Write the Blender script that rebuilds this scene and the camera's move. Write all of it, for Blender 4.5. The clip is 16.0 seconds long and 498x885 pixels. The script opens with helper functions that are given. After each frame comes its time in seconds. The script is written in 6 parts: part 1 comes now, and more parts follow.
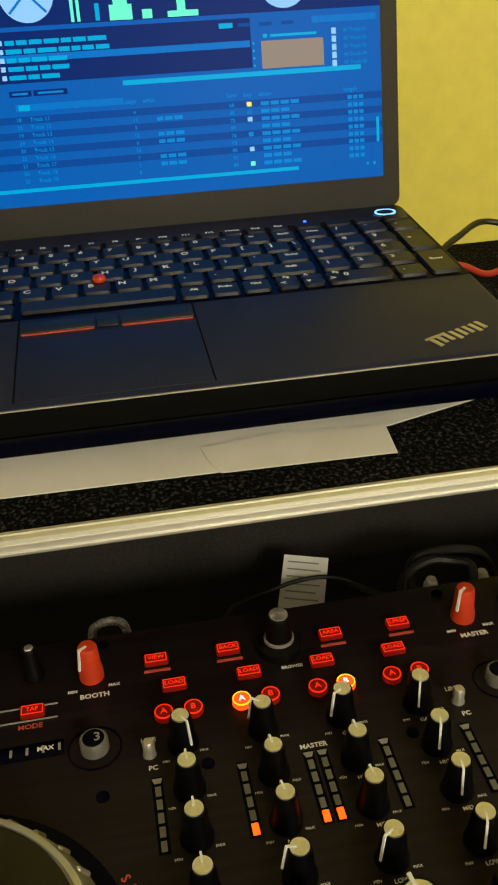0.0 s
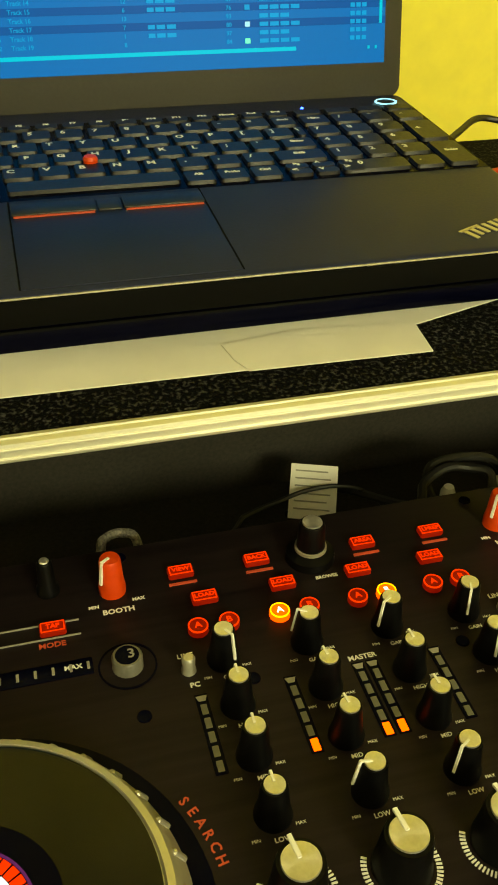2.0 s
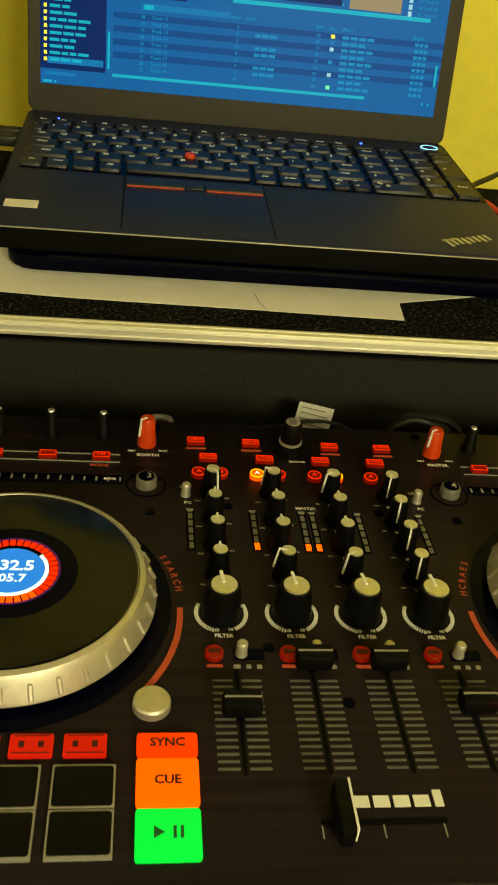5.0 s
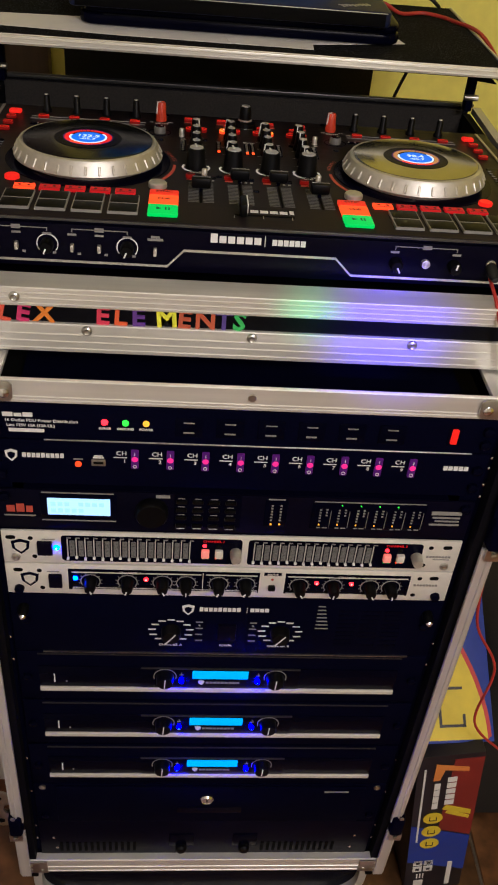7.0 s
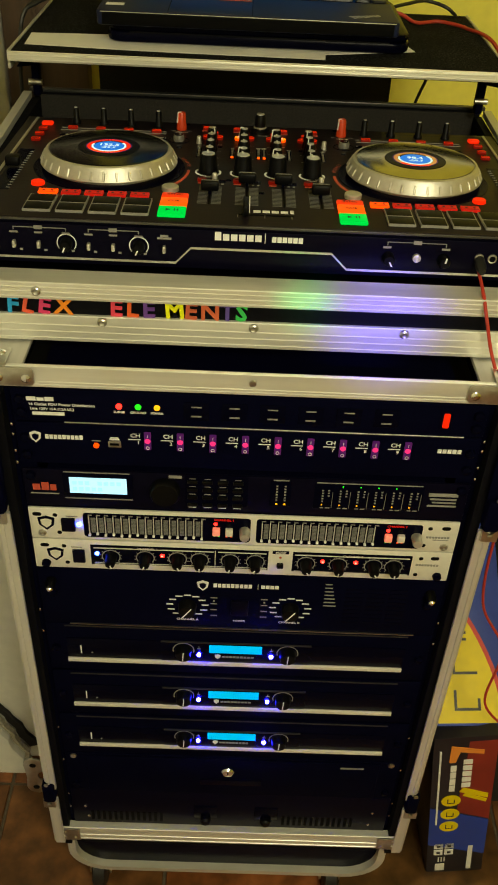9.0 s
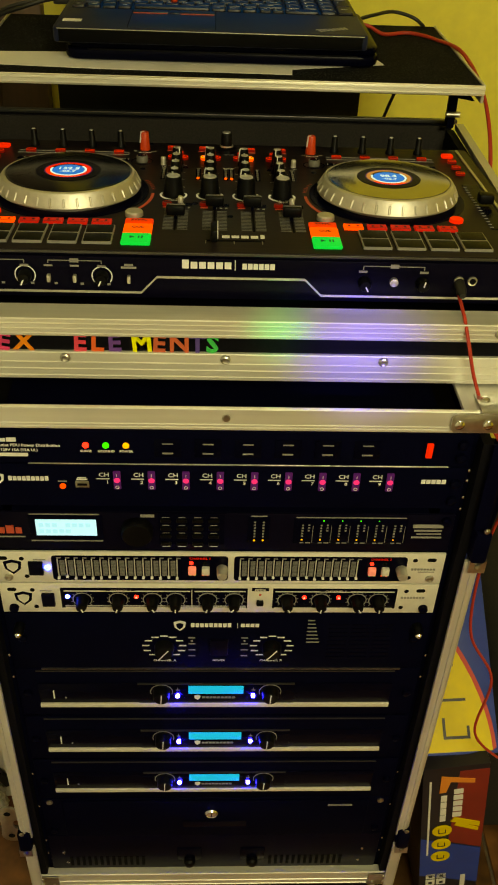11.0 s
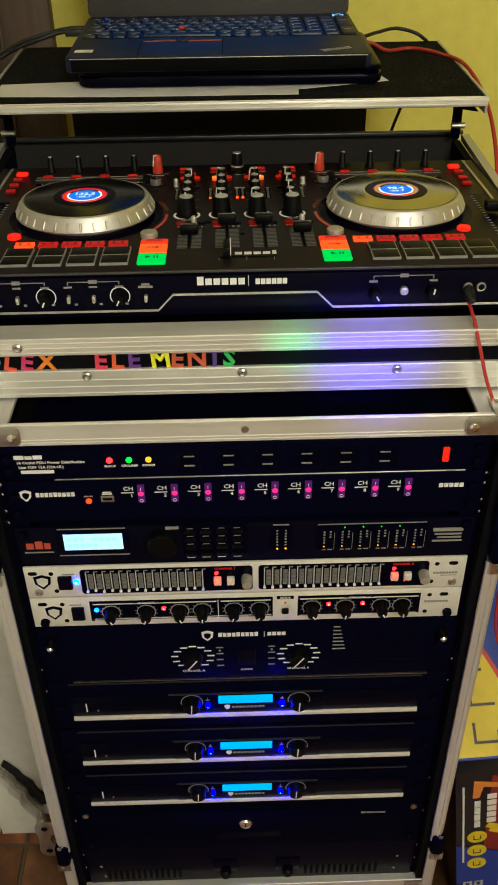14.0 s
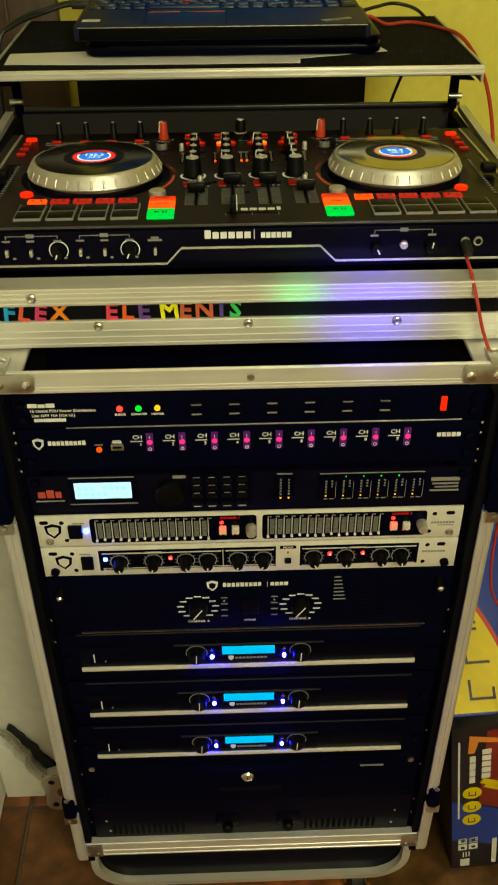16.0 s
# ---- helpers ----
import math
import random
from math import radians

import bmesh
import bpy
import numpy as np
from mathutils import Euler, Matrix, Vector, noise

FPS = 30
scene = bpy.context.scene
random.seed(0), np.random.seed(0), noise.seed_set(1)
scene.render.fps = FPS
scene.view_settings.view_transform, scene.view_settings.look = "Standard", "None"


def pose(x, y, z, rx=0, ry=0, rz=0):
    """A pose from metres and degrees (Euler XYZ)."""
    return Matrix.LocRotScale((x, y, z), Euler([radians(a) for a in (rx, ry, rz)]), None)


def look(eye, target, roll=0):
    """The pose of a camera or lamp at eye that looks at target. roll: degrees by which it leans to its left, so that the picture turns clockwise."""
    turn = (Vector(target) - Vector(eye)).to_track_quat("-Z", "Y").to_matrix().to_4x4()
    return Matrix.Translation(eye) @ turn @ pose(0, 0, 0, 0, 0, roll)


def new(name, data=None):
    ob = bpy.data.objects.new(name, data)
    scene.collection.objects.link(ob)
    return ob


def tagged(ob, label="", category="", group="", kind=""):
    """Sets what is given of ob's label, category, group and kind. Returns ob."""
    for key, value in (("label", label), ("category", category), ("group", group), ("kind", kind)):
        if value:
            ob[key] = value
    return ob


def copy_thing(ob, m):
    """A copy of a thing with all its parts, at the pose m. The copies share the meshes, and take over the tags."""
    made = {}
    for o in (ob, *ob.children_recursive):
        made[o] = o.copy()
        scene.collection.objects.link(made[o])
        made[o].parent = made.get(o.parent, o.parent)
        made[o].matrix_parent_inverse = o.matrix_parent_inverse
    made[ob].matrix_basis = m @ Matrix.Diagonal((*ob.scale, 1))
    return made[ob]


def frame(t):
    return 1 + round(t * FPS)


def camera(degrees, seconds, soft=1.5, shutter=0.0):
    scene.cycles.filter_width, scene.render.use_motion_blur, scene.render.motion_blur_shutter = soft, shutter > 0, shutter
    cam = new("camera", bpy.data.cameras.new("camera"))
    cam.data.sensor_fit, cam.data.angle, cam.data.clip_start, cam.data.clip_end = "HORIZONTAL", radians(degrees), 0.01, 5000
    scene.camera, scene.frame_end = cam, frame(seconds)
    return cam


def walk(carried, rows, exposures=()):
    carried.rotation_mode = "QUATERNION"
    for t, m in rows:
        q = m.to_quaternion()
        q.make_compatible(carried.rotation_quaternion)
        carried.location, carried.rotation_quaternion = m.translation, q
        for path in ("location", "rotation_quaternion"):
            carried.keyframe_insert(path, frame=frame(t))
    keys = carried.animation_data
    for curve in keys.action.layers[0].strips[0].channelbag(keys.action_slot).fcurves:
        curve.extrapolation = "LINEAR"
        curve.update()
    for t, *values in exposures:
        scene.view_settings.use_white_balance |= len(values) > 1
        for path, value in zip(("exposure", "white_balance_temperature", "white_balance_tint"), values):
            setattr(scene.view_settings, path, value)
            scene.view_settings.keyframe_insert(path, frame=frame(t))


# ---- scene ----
cam = camera(31.4, 16.0, soft=1.9, shutter=0.15)
PATH = [
    (0, (-0.064, 0.063, 1.516), (0.208, 1.715, 0.421), -2.1),
    (0.5, (-0.079, 0.054, 1.501), (0.309, 1.657, 0.37), -3.6),
    (1, (-0.09, 0.062, 1.491), (0.345, 1.621, 0.317), -3.1),
    (1.5, (-0.109, 0.099, 1.488), (0.325, 1.625, 0.27), 0.3),
    (2, (-0.119, 0.098, 1.484), (0.331, 1.609, 0.253), 2.3),
    (2.5, (-0.121, 0.088, 1.48), (0.322, 1.596, 0.243), 2.1),
    (3, (-0.128, 0.087, 1.479), (0.332, 1.591, 0.244), 2.7),
    (3.2, (-0.131, 0.077, 1.486), (0.339, 1.585, 0.259), 3.0),
    (5.3, (-0.105, -0.151, 1.53), (0.123, 1.472, 0.383), 7.1),
    (5.5, (-0.108, -0.197, 1.515), (0.101, 1.444, 0.391), 6.1),
    (6, (-0.155, -0.377, 1.509), (0.068, 1.235, 0.347), 6.3),
    (6.2, (-0.148, -0.441, 1.5), (0.052, 1.141, 0.292), 5.7),
    (6.5, (-0.134, -0.547, 1.498), (0.091, 1.033, 0.292), 6.2),
    (6.7, (-0.113, -0.6, 1.515), (0.105, 0.964, 0.288), 6.3),
    (7, (-0.067, -0.666, 1.519), (0.099, 0.903, 0.289), 5.7),
    (7.5, (-0.031, -0.728, 1.538), (0.072, 0.847, 0.309), 5.1),
    (8, (-0.01, -0.74, 1.543), (0.045, 0.837, 0.314), 4.3),
    (8.2, (-0.014, -0.743, 1.544), (0.031, 0.84, 0.322), 3.9),
    (10.3, (-0.009, -0.686, 1.526), (0.035, 0.893, 0.299), 1.9),
    (10.5, (-0.008, -0.68, 1.523), (0.051, 0.902, 0.302), 2.2),
    (11, (-0.013, -0.681, 1.538), (0.073, 0.909, 0.329), 2.5),
    (11.5, (-0.021, -0.687, 1.542), (0.073, 0.911, 0.343), 2.6),
    (12, (-0.031, -0.681, 1.535), (0.051, 0.917, 0.336), 2.6),
    (12.5, (-0.038, -0.689, 1.54), (0.025, 0.912, 0.343), 2.3),
    (13, (-0.022, -0.69, 1.536), (0.029, 0.911, 0.339), 1.5),
    (13.5, (-0.014, -0.693, 1.54), (0.026, 0.913, 0.348), 0.2),
    (14, (-0.009, -0.702, 1.544), (0.023, 0.914, 0.367), -0.7),
    (14.5, (-0.012, -0.71, 1.549), (0.022, 0.919, 0.388), -0.9),
    (15, (-0.018, -0.721, 1.556), (0.013, 0.917, 0.409), -1.0),
    (15.5, (-0.022, -0.732, 1.56), (0.011, 0.904, 0.41), -0.6),
    (16, (-0.022, -0.757, 1.524), (0.023, 0.855, 0.341), -0.4),
]
# the clip's own drift in white balance: seconds, stops, kelvin, tint
TINT = [
    (0, 0.3, 6500, 6), (0.5, 0.5, 6100, 12), (1, 0.65, 7400, 6), (1.5, 0.9, 5500, 52), (2, 0.85, 9500, -22), (2.5, 1.0, 5800, 22), (3, 0.95, 10500, -24), (3.2, 0.8, 9500, -17),
    (5.3, 0.35, 9500, -15), (5.5, 0.4, 17500, -15), (6, 0.05, 25000, -33), (6.5, -0.25, 8000, -11), (7, -0.1, 5600, 26), (7.5, -0.1, 5700, 8), (8, 0.0, 5300, 34), (8.2, -0.05, 8000, -12),
    (10.3, 0.0, 6300, 0), (10.5, 0.0, 6300, -2), (11, -0.15, 9300, -13), (11.5, -0.2, 14000, -26), (12, 0.0, 6500, 6), (12.5, 0.0, 5000, 13), (13, 0.05, 5700, 18), (13.5, 0.0, 7300, 4), (14, 0.0, 5900, 8),
    (14.5, 0.0, 5500, 16), (15, -0.1, 6000, 12), (15.5, 0.0, 6300, -4), (16, 0.0, 7200, -11),
]
walk(cam, [(t, look(eye, target, roll)) for t, eye, target, roll in PATH], TINT)

# ---- world and light ----
world = bpy.data.worlds.new("room_world")
scene.world = world
world.use_nodes = True
world.node_tree.nodes["Background"].inputs[0].default_value = (0.9, 0.75, 0.5, 1)
world.node_tree.nodes["Background"].inputs[1].default_value = 0.02


def lamp(name, kind, eye, target, energy, colour, size=0.1, cone=0.0, blend=0.3):
    data = bpy.data.lights.new(name, kind)
    data.energy, data.color = energy, colour
    if kind == "AREA":
        data.size = size
    else:
        data.shadow_soft_size = size
    if kind == "SPOT":
        data.spot_size, data.spot_blend = radians(cone), blend
    ob = new(name, data)
    ob.matrix_world = look(eye, target)
    return ob


lamp("ceiling_lamp_light", "AREA", (0.55, -1.70, 2.38), (0.0, 0.1, 0.7), 47, (0.98, 0.88, 0.68), 0.7)
lamp("party_light_blue", "SPOT", (0.35, -1.7, 1.9), (0.125, 0.04, 1.11), 460, (0.04, 0.01, 1.0), 0.03, 4.0, 0.8)
lamp("party_light_green", "SPOT", (-0.3, -1.7, 2.0), (0.050, 0.032, 1.128), 210, (0.01, 1.0, 0.35), 0.015, 2.0, 1.0)


# ---- materials ----
def material(name, base, rough=0.5, metal=0.0, emit=None, power=0.0, grain=0.0, scale=60.0, bump=0.0, stretch=(1, 1, 1), coat=0.0, dark=0.6, spec=0.5, blotch=0.12, blotch_scale=0.07):
    m = bpy.data.materials.new(name)
    m.use_nodes = True
    nt = m.node_tree
    b = nt.nodes["Principled BSDF"]
    b.inputs["Base Color"].default_value = (*base, 1)
    b.inputs["Roughness"].default_value = rough
    b.inputs["Metallic"].default_value = metal
    b.inputs["Coat Weight"].default_value = coat
    b.inputs["Specular IOR Level"].default_value = spec
    if emit:
        b.inputs["Emission Color"].default_value = (*emit, 1)
        b.inputs["Emission Strength"].default_value = power
    if grain or bump:
        tc = nt.nodes.new("ShaderNodeTexCoord")
        mp = nt.nodes.new("ShaderNodeMapping")
        mp.inputs["Scale"].default_value = stretch
        nt.links.new(tc.outputs["Object"], mp.inputs[0])
        n1 = nt.nodes.new("ShaderNodeTexNoise")
        n1.inputs["Scale"].default_value = scale
        n1.inputs["Detail"].default_value = 6
        n2 = nt.nodes.new("ShaderNodeTexNoise")
        n2.inputs["Scale"].default_value = scale * blotch_scale
        n2.inputs["Detail"].default_value = 3
        nt.links.new(mp.outputs[0], n1.inputs["Vector"])
        nt.links.new(tc.outputs["Object"], n2.inputs["Vector"])
        ramp = nt.nodes.new("ShaderNodeValToRGB")
        ramp.color_ramp.elements[0].position, ramp.color_ramp.elements[1].position = 0.3, 0.7
        ramp.color_ramp.elements[0].color = (*[c * (1 - grain * dark) for c in base], 1)
        ramp.color_ramp.elements[1].color = (*[min(1, c * (1 + grain)) for c in base], 1)
        nt.links.new(n1.outputs[0], ramp.inputs[0])
        mix = nt.nodes.new("ShaderNodeMix")
        mix.data_type = "RGBA"
        mix.blend_type = "MULTIPLY"
        mix.inputs[0].default_value = 1.0
        r2 = nt.nodes.new("ShaderNodeValToRGB")
        r2.color_ramp.elements[0].position, r2.color_ramp.elements[1].position = 0.35, 0.65
        r2.color_ramp.elements[0].color = (1 - blotch, 1 - blotch, 1 - blotch * 1.1, 1)
        nt.links.new(n2.outputs[0], r2.inputs[0])
        nt.links.new(ramp.outputs[0], mix.inputs[6])
        nt.links.new(r2.outputs[0], mix.inputs[7])
        nt.links.new(mix.outputs[2], b.inputs["Base Color"])
        mr = nt.nodes.new("ShaderNodeMapRange")
        mr.inputs[3].default_value, mr.inputs[4].default_value = max(0.02, rough - 0.08), min(1, rough + 0.1)
        nt.links.new(n1.outputs[0], mr.inputs[0])
        nt.links.new(mr.outputs[0], b.inputs["Roughness"])
        if bump:
            bp = nt.nodes.new("ShaderNodeBump")
            bp.inputs["Strength"].default_value = bump
            bp.inputs["Distance"].default_value = 0.001
            nt.links.new(n1.outputs[0], bp.inputs["Height"])
            nt.links.new(bp.outputs[0], b.inputs["Normal"])
    return m


def glow(name, colour, power, base=None):
    return material(name, base or tuple(0.3 * c for c in colour), 0.4, emit=colour, power=power, spec=0.1)


ALU = material("brushed_aluminium", (0.82, 0.81, 0.75), 0.42, 0.60, grain=0.10, scale=90, bump=0.08, stretch=(0.03, 1, 1))
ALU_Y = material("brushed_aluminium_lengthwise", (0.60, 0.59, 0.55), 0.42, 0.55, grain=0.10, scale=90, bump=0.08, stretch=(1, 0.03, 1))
ALU_Z = material("brushed_aluminium_upright", (0.78, 0.77, 0.73), 0.42, 0.60, grain=0.12, scale=90, bump=0.08, stretch=(1, 1, 0.03))
STEEL = material("zinc_steel", (0.55, 0.54, 0.50), 0.32, 1.0, grain=0.15, scale=140, bump=0.1)
CHROME = material("chrome", (0.8, 0.8, 0.8), 0.12, 1.0)
# blue in BLACK, GLOSS and FRONT stands in for LED glow on the panels
BLACK = material("black_coat_blue_spill", (0.0016, 0.0018, 0.0098), 0.45, grain=0.3, scale=400, bump=0.04, spec=0.012)
PLY = material("black_laminate", (0.003, 0.003, 0.0048), 0.6, spec=0.08, grain=0.4, scale=260, bump=0.25)
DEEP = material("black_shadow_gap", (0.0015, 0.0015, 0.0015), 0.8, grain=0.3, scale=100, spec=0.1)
GLOSS = material("black_gloss_blue_spill", (0.0012, 0.0014, 0.0075), 0.22, grain=0.2, scale=60, spec=0.04)
KNOB = material("black_rubber_knob", (0.0016, 0.0016, 0.0020), 0.42, grain=0.3, scale=300, bump=0.05, spec=0.13)
FACE = material("black_brushed_faceplate", (0.0120, 0.0083, 0.0100), 0.42, 0.0, spec=0.12, grain=0.45, scale=240, bump=0.08, stretch=(0.03, 1, 1))
FRONT = material("black_panel_blue_spill", (0.0026, 0.0022, 0.0085), 0.32, grain=0.25, scale=200, bump=0.02, spec=0.04)
STRIP = material("polished_strip", (0.84, 0.82, 0.74), 0.42, 0.30, grain=0.10, scale=120, bump=0.04, stretch=(0.03, 1, 1))
SILVER = material("silver_plastic", (0.60, 0.58, 0.52), 0.45, 0.75, grain=0.08, scale=200, bump=0.03)
TOPCAP = material("brushed_knob_cap", (0.74, 0.73, 0.76), 0.34, 0.85, grain=0.12, scale=500, bump=0.05)
# right disc's pale olive paints the wall's reflection; the left copy stays dark
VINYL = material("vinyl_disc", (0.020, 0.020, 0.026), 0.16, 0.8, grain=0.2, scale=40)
VINYL_SHEEN = material("olive_sheen_disc", (0.42, 0.40, 0.30), 0.13, 0.95, grain=0.15, scale=40)
nt = TOPCAP.node_tree
tangent = nt.nodes.new("ShaderNodeTangent")
tangent.direction_type, tangent.axis = "RADIAL", "Z"
nt.links.new(tangent.outputs[0], nt.nodes["Principled BSDF"].inputs["Tangent"])
nt.nodes["Principled BSDF"].inputs["Anisotropic"].default_value = 0.8
WHITE = material("white_print", (0.78, 0.78, 0.76), 0.6)
GREY = material("grey_print", (0.26, 0.25, 0.23), 0.6)
RED_PRINT = material("red_print", (0.50, 0.07, 0.04), 0.6)
RED = material("red_knob_plastic", (0.58, 0.045, 0.012), 0.4, grain=0.1, scale=200, bump=0.03)
RED_LIT = material("dim_lit_red_button", (0.40, 0.010, 0.010), 0.35, emit=(1.0, 0.015, 0.012), power=0.24, spec=0.12)
RED_FACE = material("dark_red_button_face", (0.13, 0.006, 0.004), 0.35, emit=(1.0, 0.018, 0.006), power=0.085, spec=0.12)
RED_LINE = glow("red_button_legend", (1.0, 0.032, 0.008), 0.75)
RED_HOT = glow("bright_red_light", (1.0, 0.022, 0.007), 0.8)
ORANGE_HOT = glow("orange_light", (1.0, 0.062, 0.006), 1.6)
AMBER = glow("amber_light", (1.0, 0.42, 0.02), 1.5)
GREEN_HOT = glow("green_light", (0.003, 0.72, 0.08), 0.85)
GREEN_LED = glow("green_led", (0.04, 1.0, 0.03), 1.8)
RED_LED = glow("red_led", (1.0, 0.015, 0.015), 6.0)
BLUE_LED = glow("blue_led", (0.0004, 0.0009, 1.0), 900.0)
BLUE_SOFT = glow("soft_blue_led", (0.01, 0.05, 1.0), 9.0)
BLUE_RACK = glow("bright_blue_led", (0.004, 0.02, 1.0), 160.0)
LED_CORE = glow("led_core_blue", (0.30, 0.45, 1.0), 2.5)
CYAN_LCD = glow("cyan_lcd", (0.0, 0.46, 0.86), 1.0)
WHITE_LCD = glow("pale_blue_lcd", (0.42, 0.72, 1.0), 1.4)
MAGENTA = glow("lit_rocker", (1.0, 0.03, 0.22), 1.0)
PURPLE = glow("violet_rocker", (0.20, 0.03, 0.32), 0.16)
CLEAR_BTN = material("frosted_button", (0.13, 0.125, 0.11), 0.4, grain=0.1, scale=150)
CREAM = material("white_painted_panel", (0.82, 0.80, 0.72), 0.38, 0.25, grain=0.05, scale=160, bump=0.04)
CARPET = material("speckled_carpet", (0.0055, 0.0055, 0.0060), 0.95, grain=18.0, scale=420, bump=1.0, blotch=0.5, spec=0.1)
for node in CARPET.node_tree.nodes:
    if node.type == "VALTORGB" and node.color_ramp.elements[1].color[0] < 0.9:
        # loose pale fibres on a black pile
        node.color_ramp.elements[0].position, node.color_ramp.elements[1].position = 0.52, 0.76
CLOTH = material("woven_black_cloth", (0.014, 0.012, 0.010), 0.9, grain=0.8, scale=380, bump=0.5)
PAPER = material("white_paper", (0.78, 0.76, 0.72), 0.75, grain=0.04, scale=40, bump=0.05)
# navy in the laptop black paints the screen's blue light on the deck
LAPTOP = material("laptop_black_screen_tint", (0.0100, 0.0140, 0.0460), 0.42, grain=0.25, scale=500, bump=0.05, spec=0.18)
KEYCAP = material("key_black", (0.0034, 0.0040, 0.0110), 0.42, grain=0.2, scale=400, bump=0.04)
BEZEL = material("laptop_bezel", (0.030, 0.028, 0.026), 0.5, grain=0.15, scale=400, bump=0.04)
WALL = material("cream_wall_paint", (0.95, 0.85, 0.16), 0.75, grain=0.06, scale=45, bump=0.25)
WHITE_WALL = material("white_wall_paint", (0.86, 0.84, 0.76), 0.75, grain=0.06, scale=45, bump=0.25)
CEIL = material("white_ceiling_paint", (0.8, 0.78, 0.72), 0.8, grain=0.03, scale=30, bump=0.1)
WOOD = material("dark_brown_wood", (0.075, 0.045, 0.030), 0.5, grain=0.5, scale=40, bump=0.15, stretch=(1, 1, 0.06))
GROUT = material("dark_grout", (0.10, 0.075, 0.05), 0.9, grain=0.3, scale=120, bump=0.4)
RUBBER = material("cable_rubber", (0.010, 0.010, 0.010), 0.5)
RED_CABLE = material("red_cable_rubber", (0.42, 0.03, 0.02), 0.45)
BRAID = material("braided_cable", (0.16, 0.15, 0.14), 0.7, grain=1.0, scale=700, bump=0.5)


def tile_material():
    m = material("terracotta_tile", (0.27, 0.11, 0.042), 0.38, grain=0.75, scale=30, bump=0.2, blotch=0.55, blotch_scale=0.22)
    nt = m.node_tree
    b = nt.nodes["Principled BSDF"]
    src = b.inputs["Base Color"].links[0].from_socket
    oi = nt.nodes.new("ShaderNodeObjectInfo")
    ramp = nt.nodes.new("ShaderNodeValToRGB")
    ramp.color_ramp.elements[0].color, ramp.color_ramp.elements[1].color = (0.42, 0.48, 0.45, 1), (1.15, 0.85, 0.70, 1)
    mix = nt.nodes.new("ShaderNodeMix")
    mix.data_type, mix.blend_type = "RGBA", "MULTIPLY"
    mix.inputs[0].default_value = 1.0
    nt.links.new(oi.outputs["Random"], ramp.inputs[0])
    nt.links.new(src, mix.inputs[6])
    nt.links.new(ramp.outputs[0], mix.inputs[7])
    nt.links.new(mix.outputs[2], b.inputs["Base Color"])
    return m


TILE = tile_material()


# ---- building blocks ----
def box(x0, x1, y0, y1, z0, z1, bev=0.0, seg=2):
    bm = bmesh.new()
    bmesh.ops.create_cube(bm, size=1)
    for v in bm.verts:
        v.co = Vector((x0 if v.co.x < 0 else x1, y0 if v.co.y < 0 else y1, z0 if v.co.z < 0 else z1))
    if bev:
        bmesh.ops.bevel(bm, geom=bm.edges[:], offset=bev, segments=seg, profile=0.5, affect="EDGES")
    return bm


def lathe(profile, seg=24, axis="z"):
    """A turned shape about z (or pointing to -y) from (radius, height) pairs, closed at both ends."""
    bm = bmesh.new()
    rings = []
    for r, h in profile:
        ring = []
        for i in range(seg):
            a = 2 * math.pi * i / seg
            p = (r * math.cos(a), r * math.sin(a), h)
            ring.append(bm.verts.new(p if axis == "z" else (p[0], -p[2], p[1])))
        rings.append(ring)
    for lo, hi in zip(rings, rings[1:]):
        for i in range(seg):
            bm.faces.new((lo[i], lo[(i + 1) % seg], hi[(i + 1) % seg], hi[i]))
    bm.faces.new(rings[0][::-1])
    bm.faces.new(rings[-1])
    bmesh.ops.recalc_face_normals(bm, faces=bm.faces[:])
    return bm


def prism(points, lo, hi, plane="xy", bev=0.0):
    """A flat outline given thickness along the third axis."""
    bm = bmesh.new()

    def at(p, h):
        return (p[0], p[1], h) if plane == "xy" else (p[0], h, p[1]) if plane == "xz" else (h, p[0], p[1])

    a, b = [bm.verts.new(at(p, lo)) for p in points], [bm.verts.new(at(p, hi)) for p in points]
    bm.faces.new(a[::-1]), bm.faces.new(b)
    for i in range(len(points)):
        j = (i + 1) % len(points)
        bm.faces.new((a[i], a[j], b[j], b[i]))
    bmesh.ops.recalc_face_normals(bm, faces=bm.faces[:])
    if bev:
        bmesh.ops.bevel(bm, geom=bm.edges[:], offset=bev, segments=2, profile=0.5, affect="EDGES")
    return bm


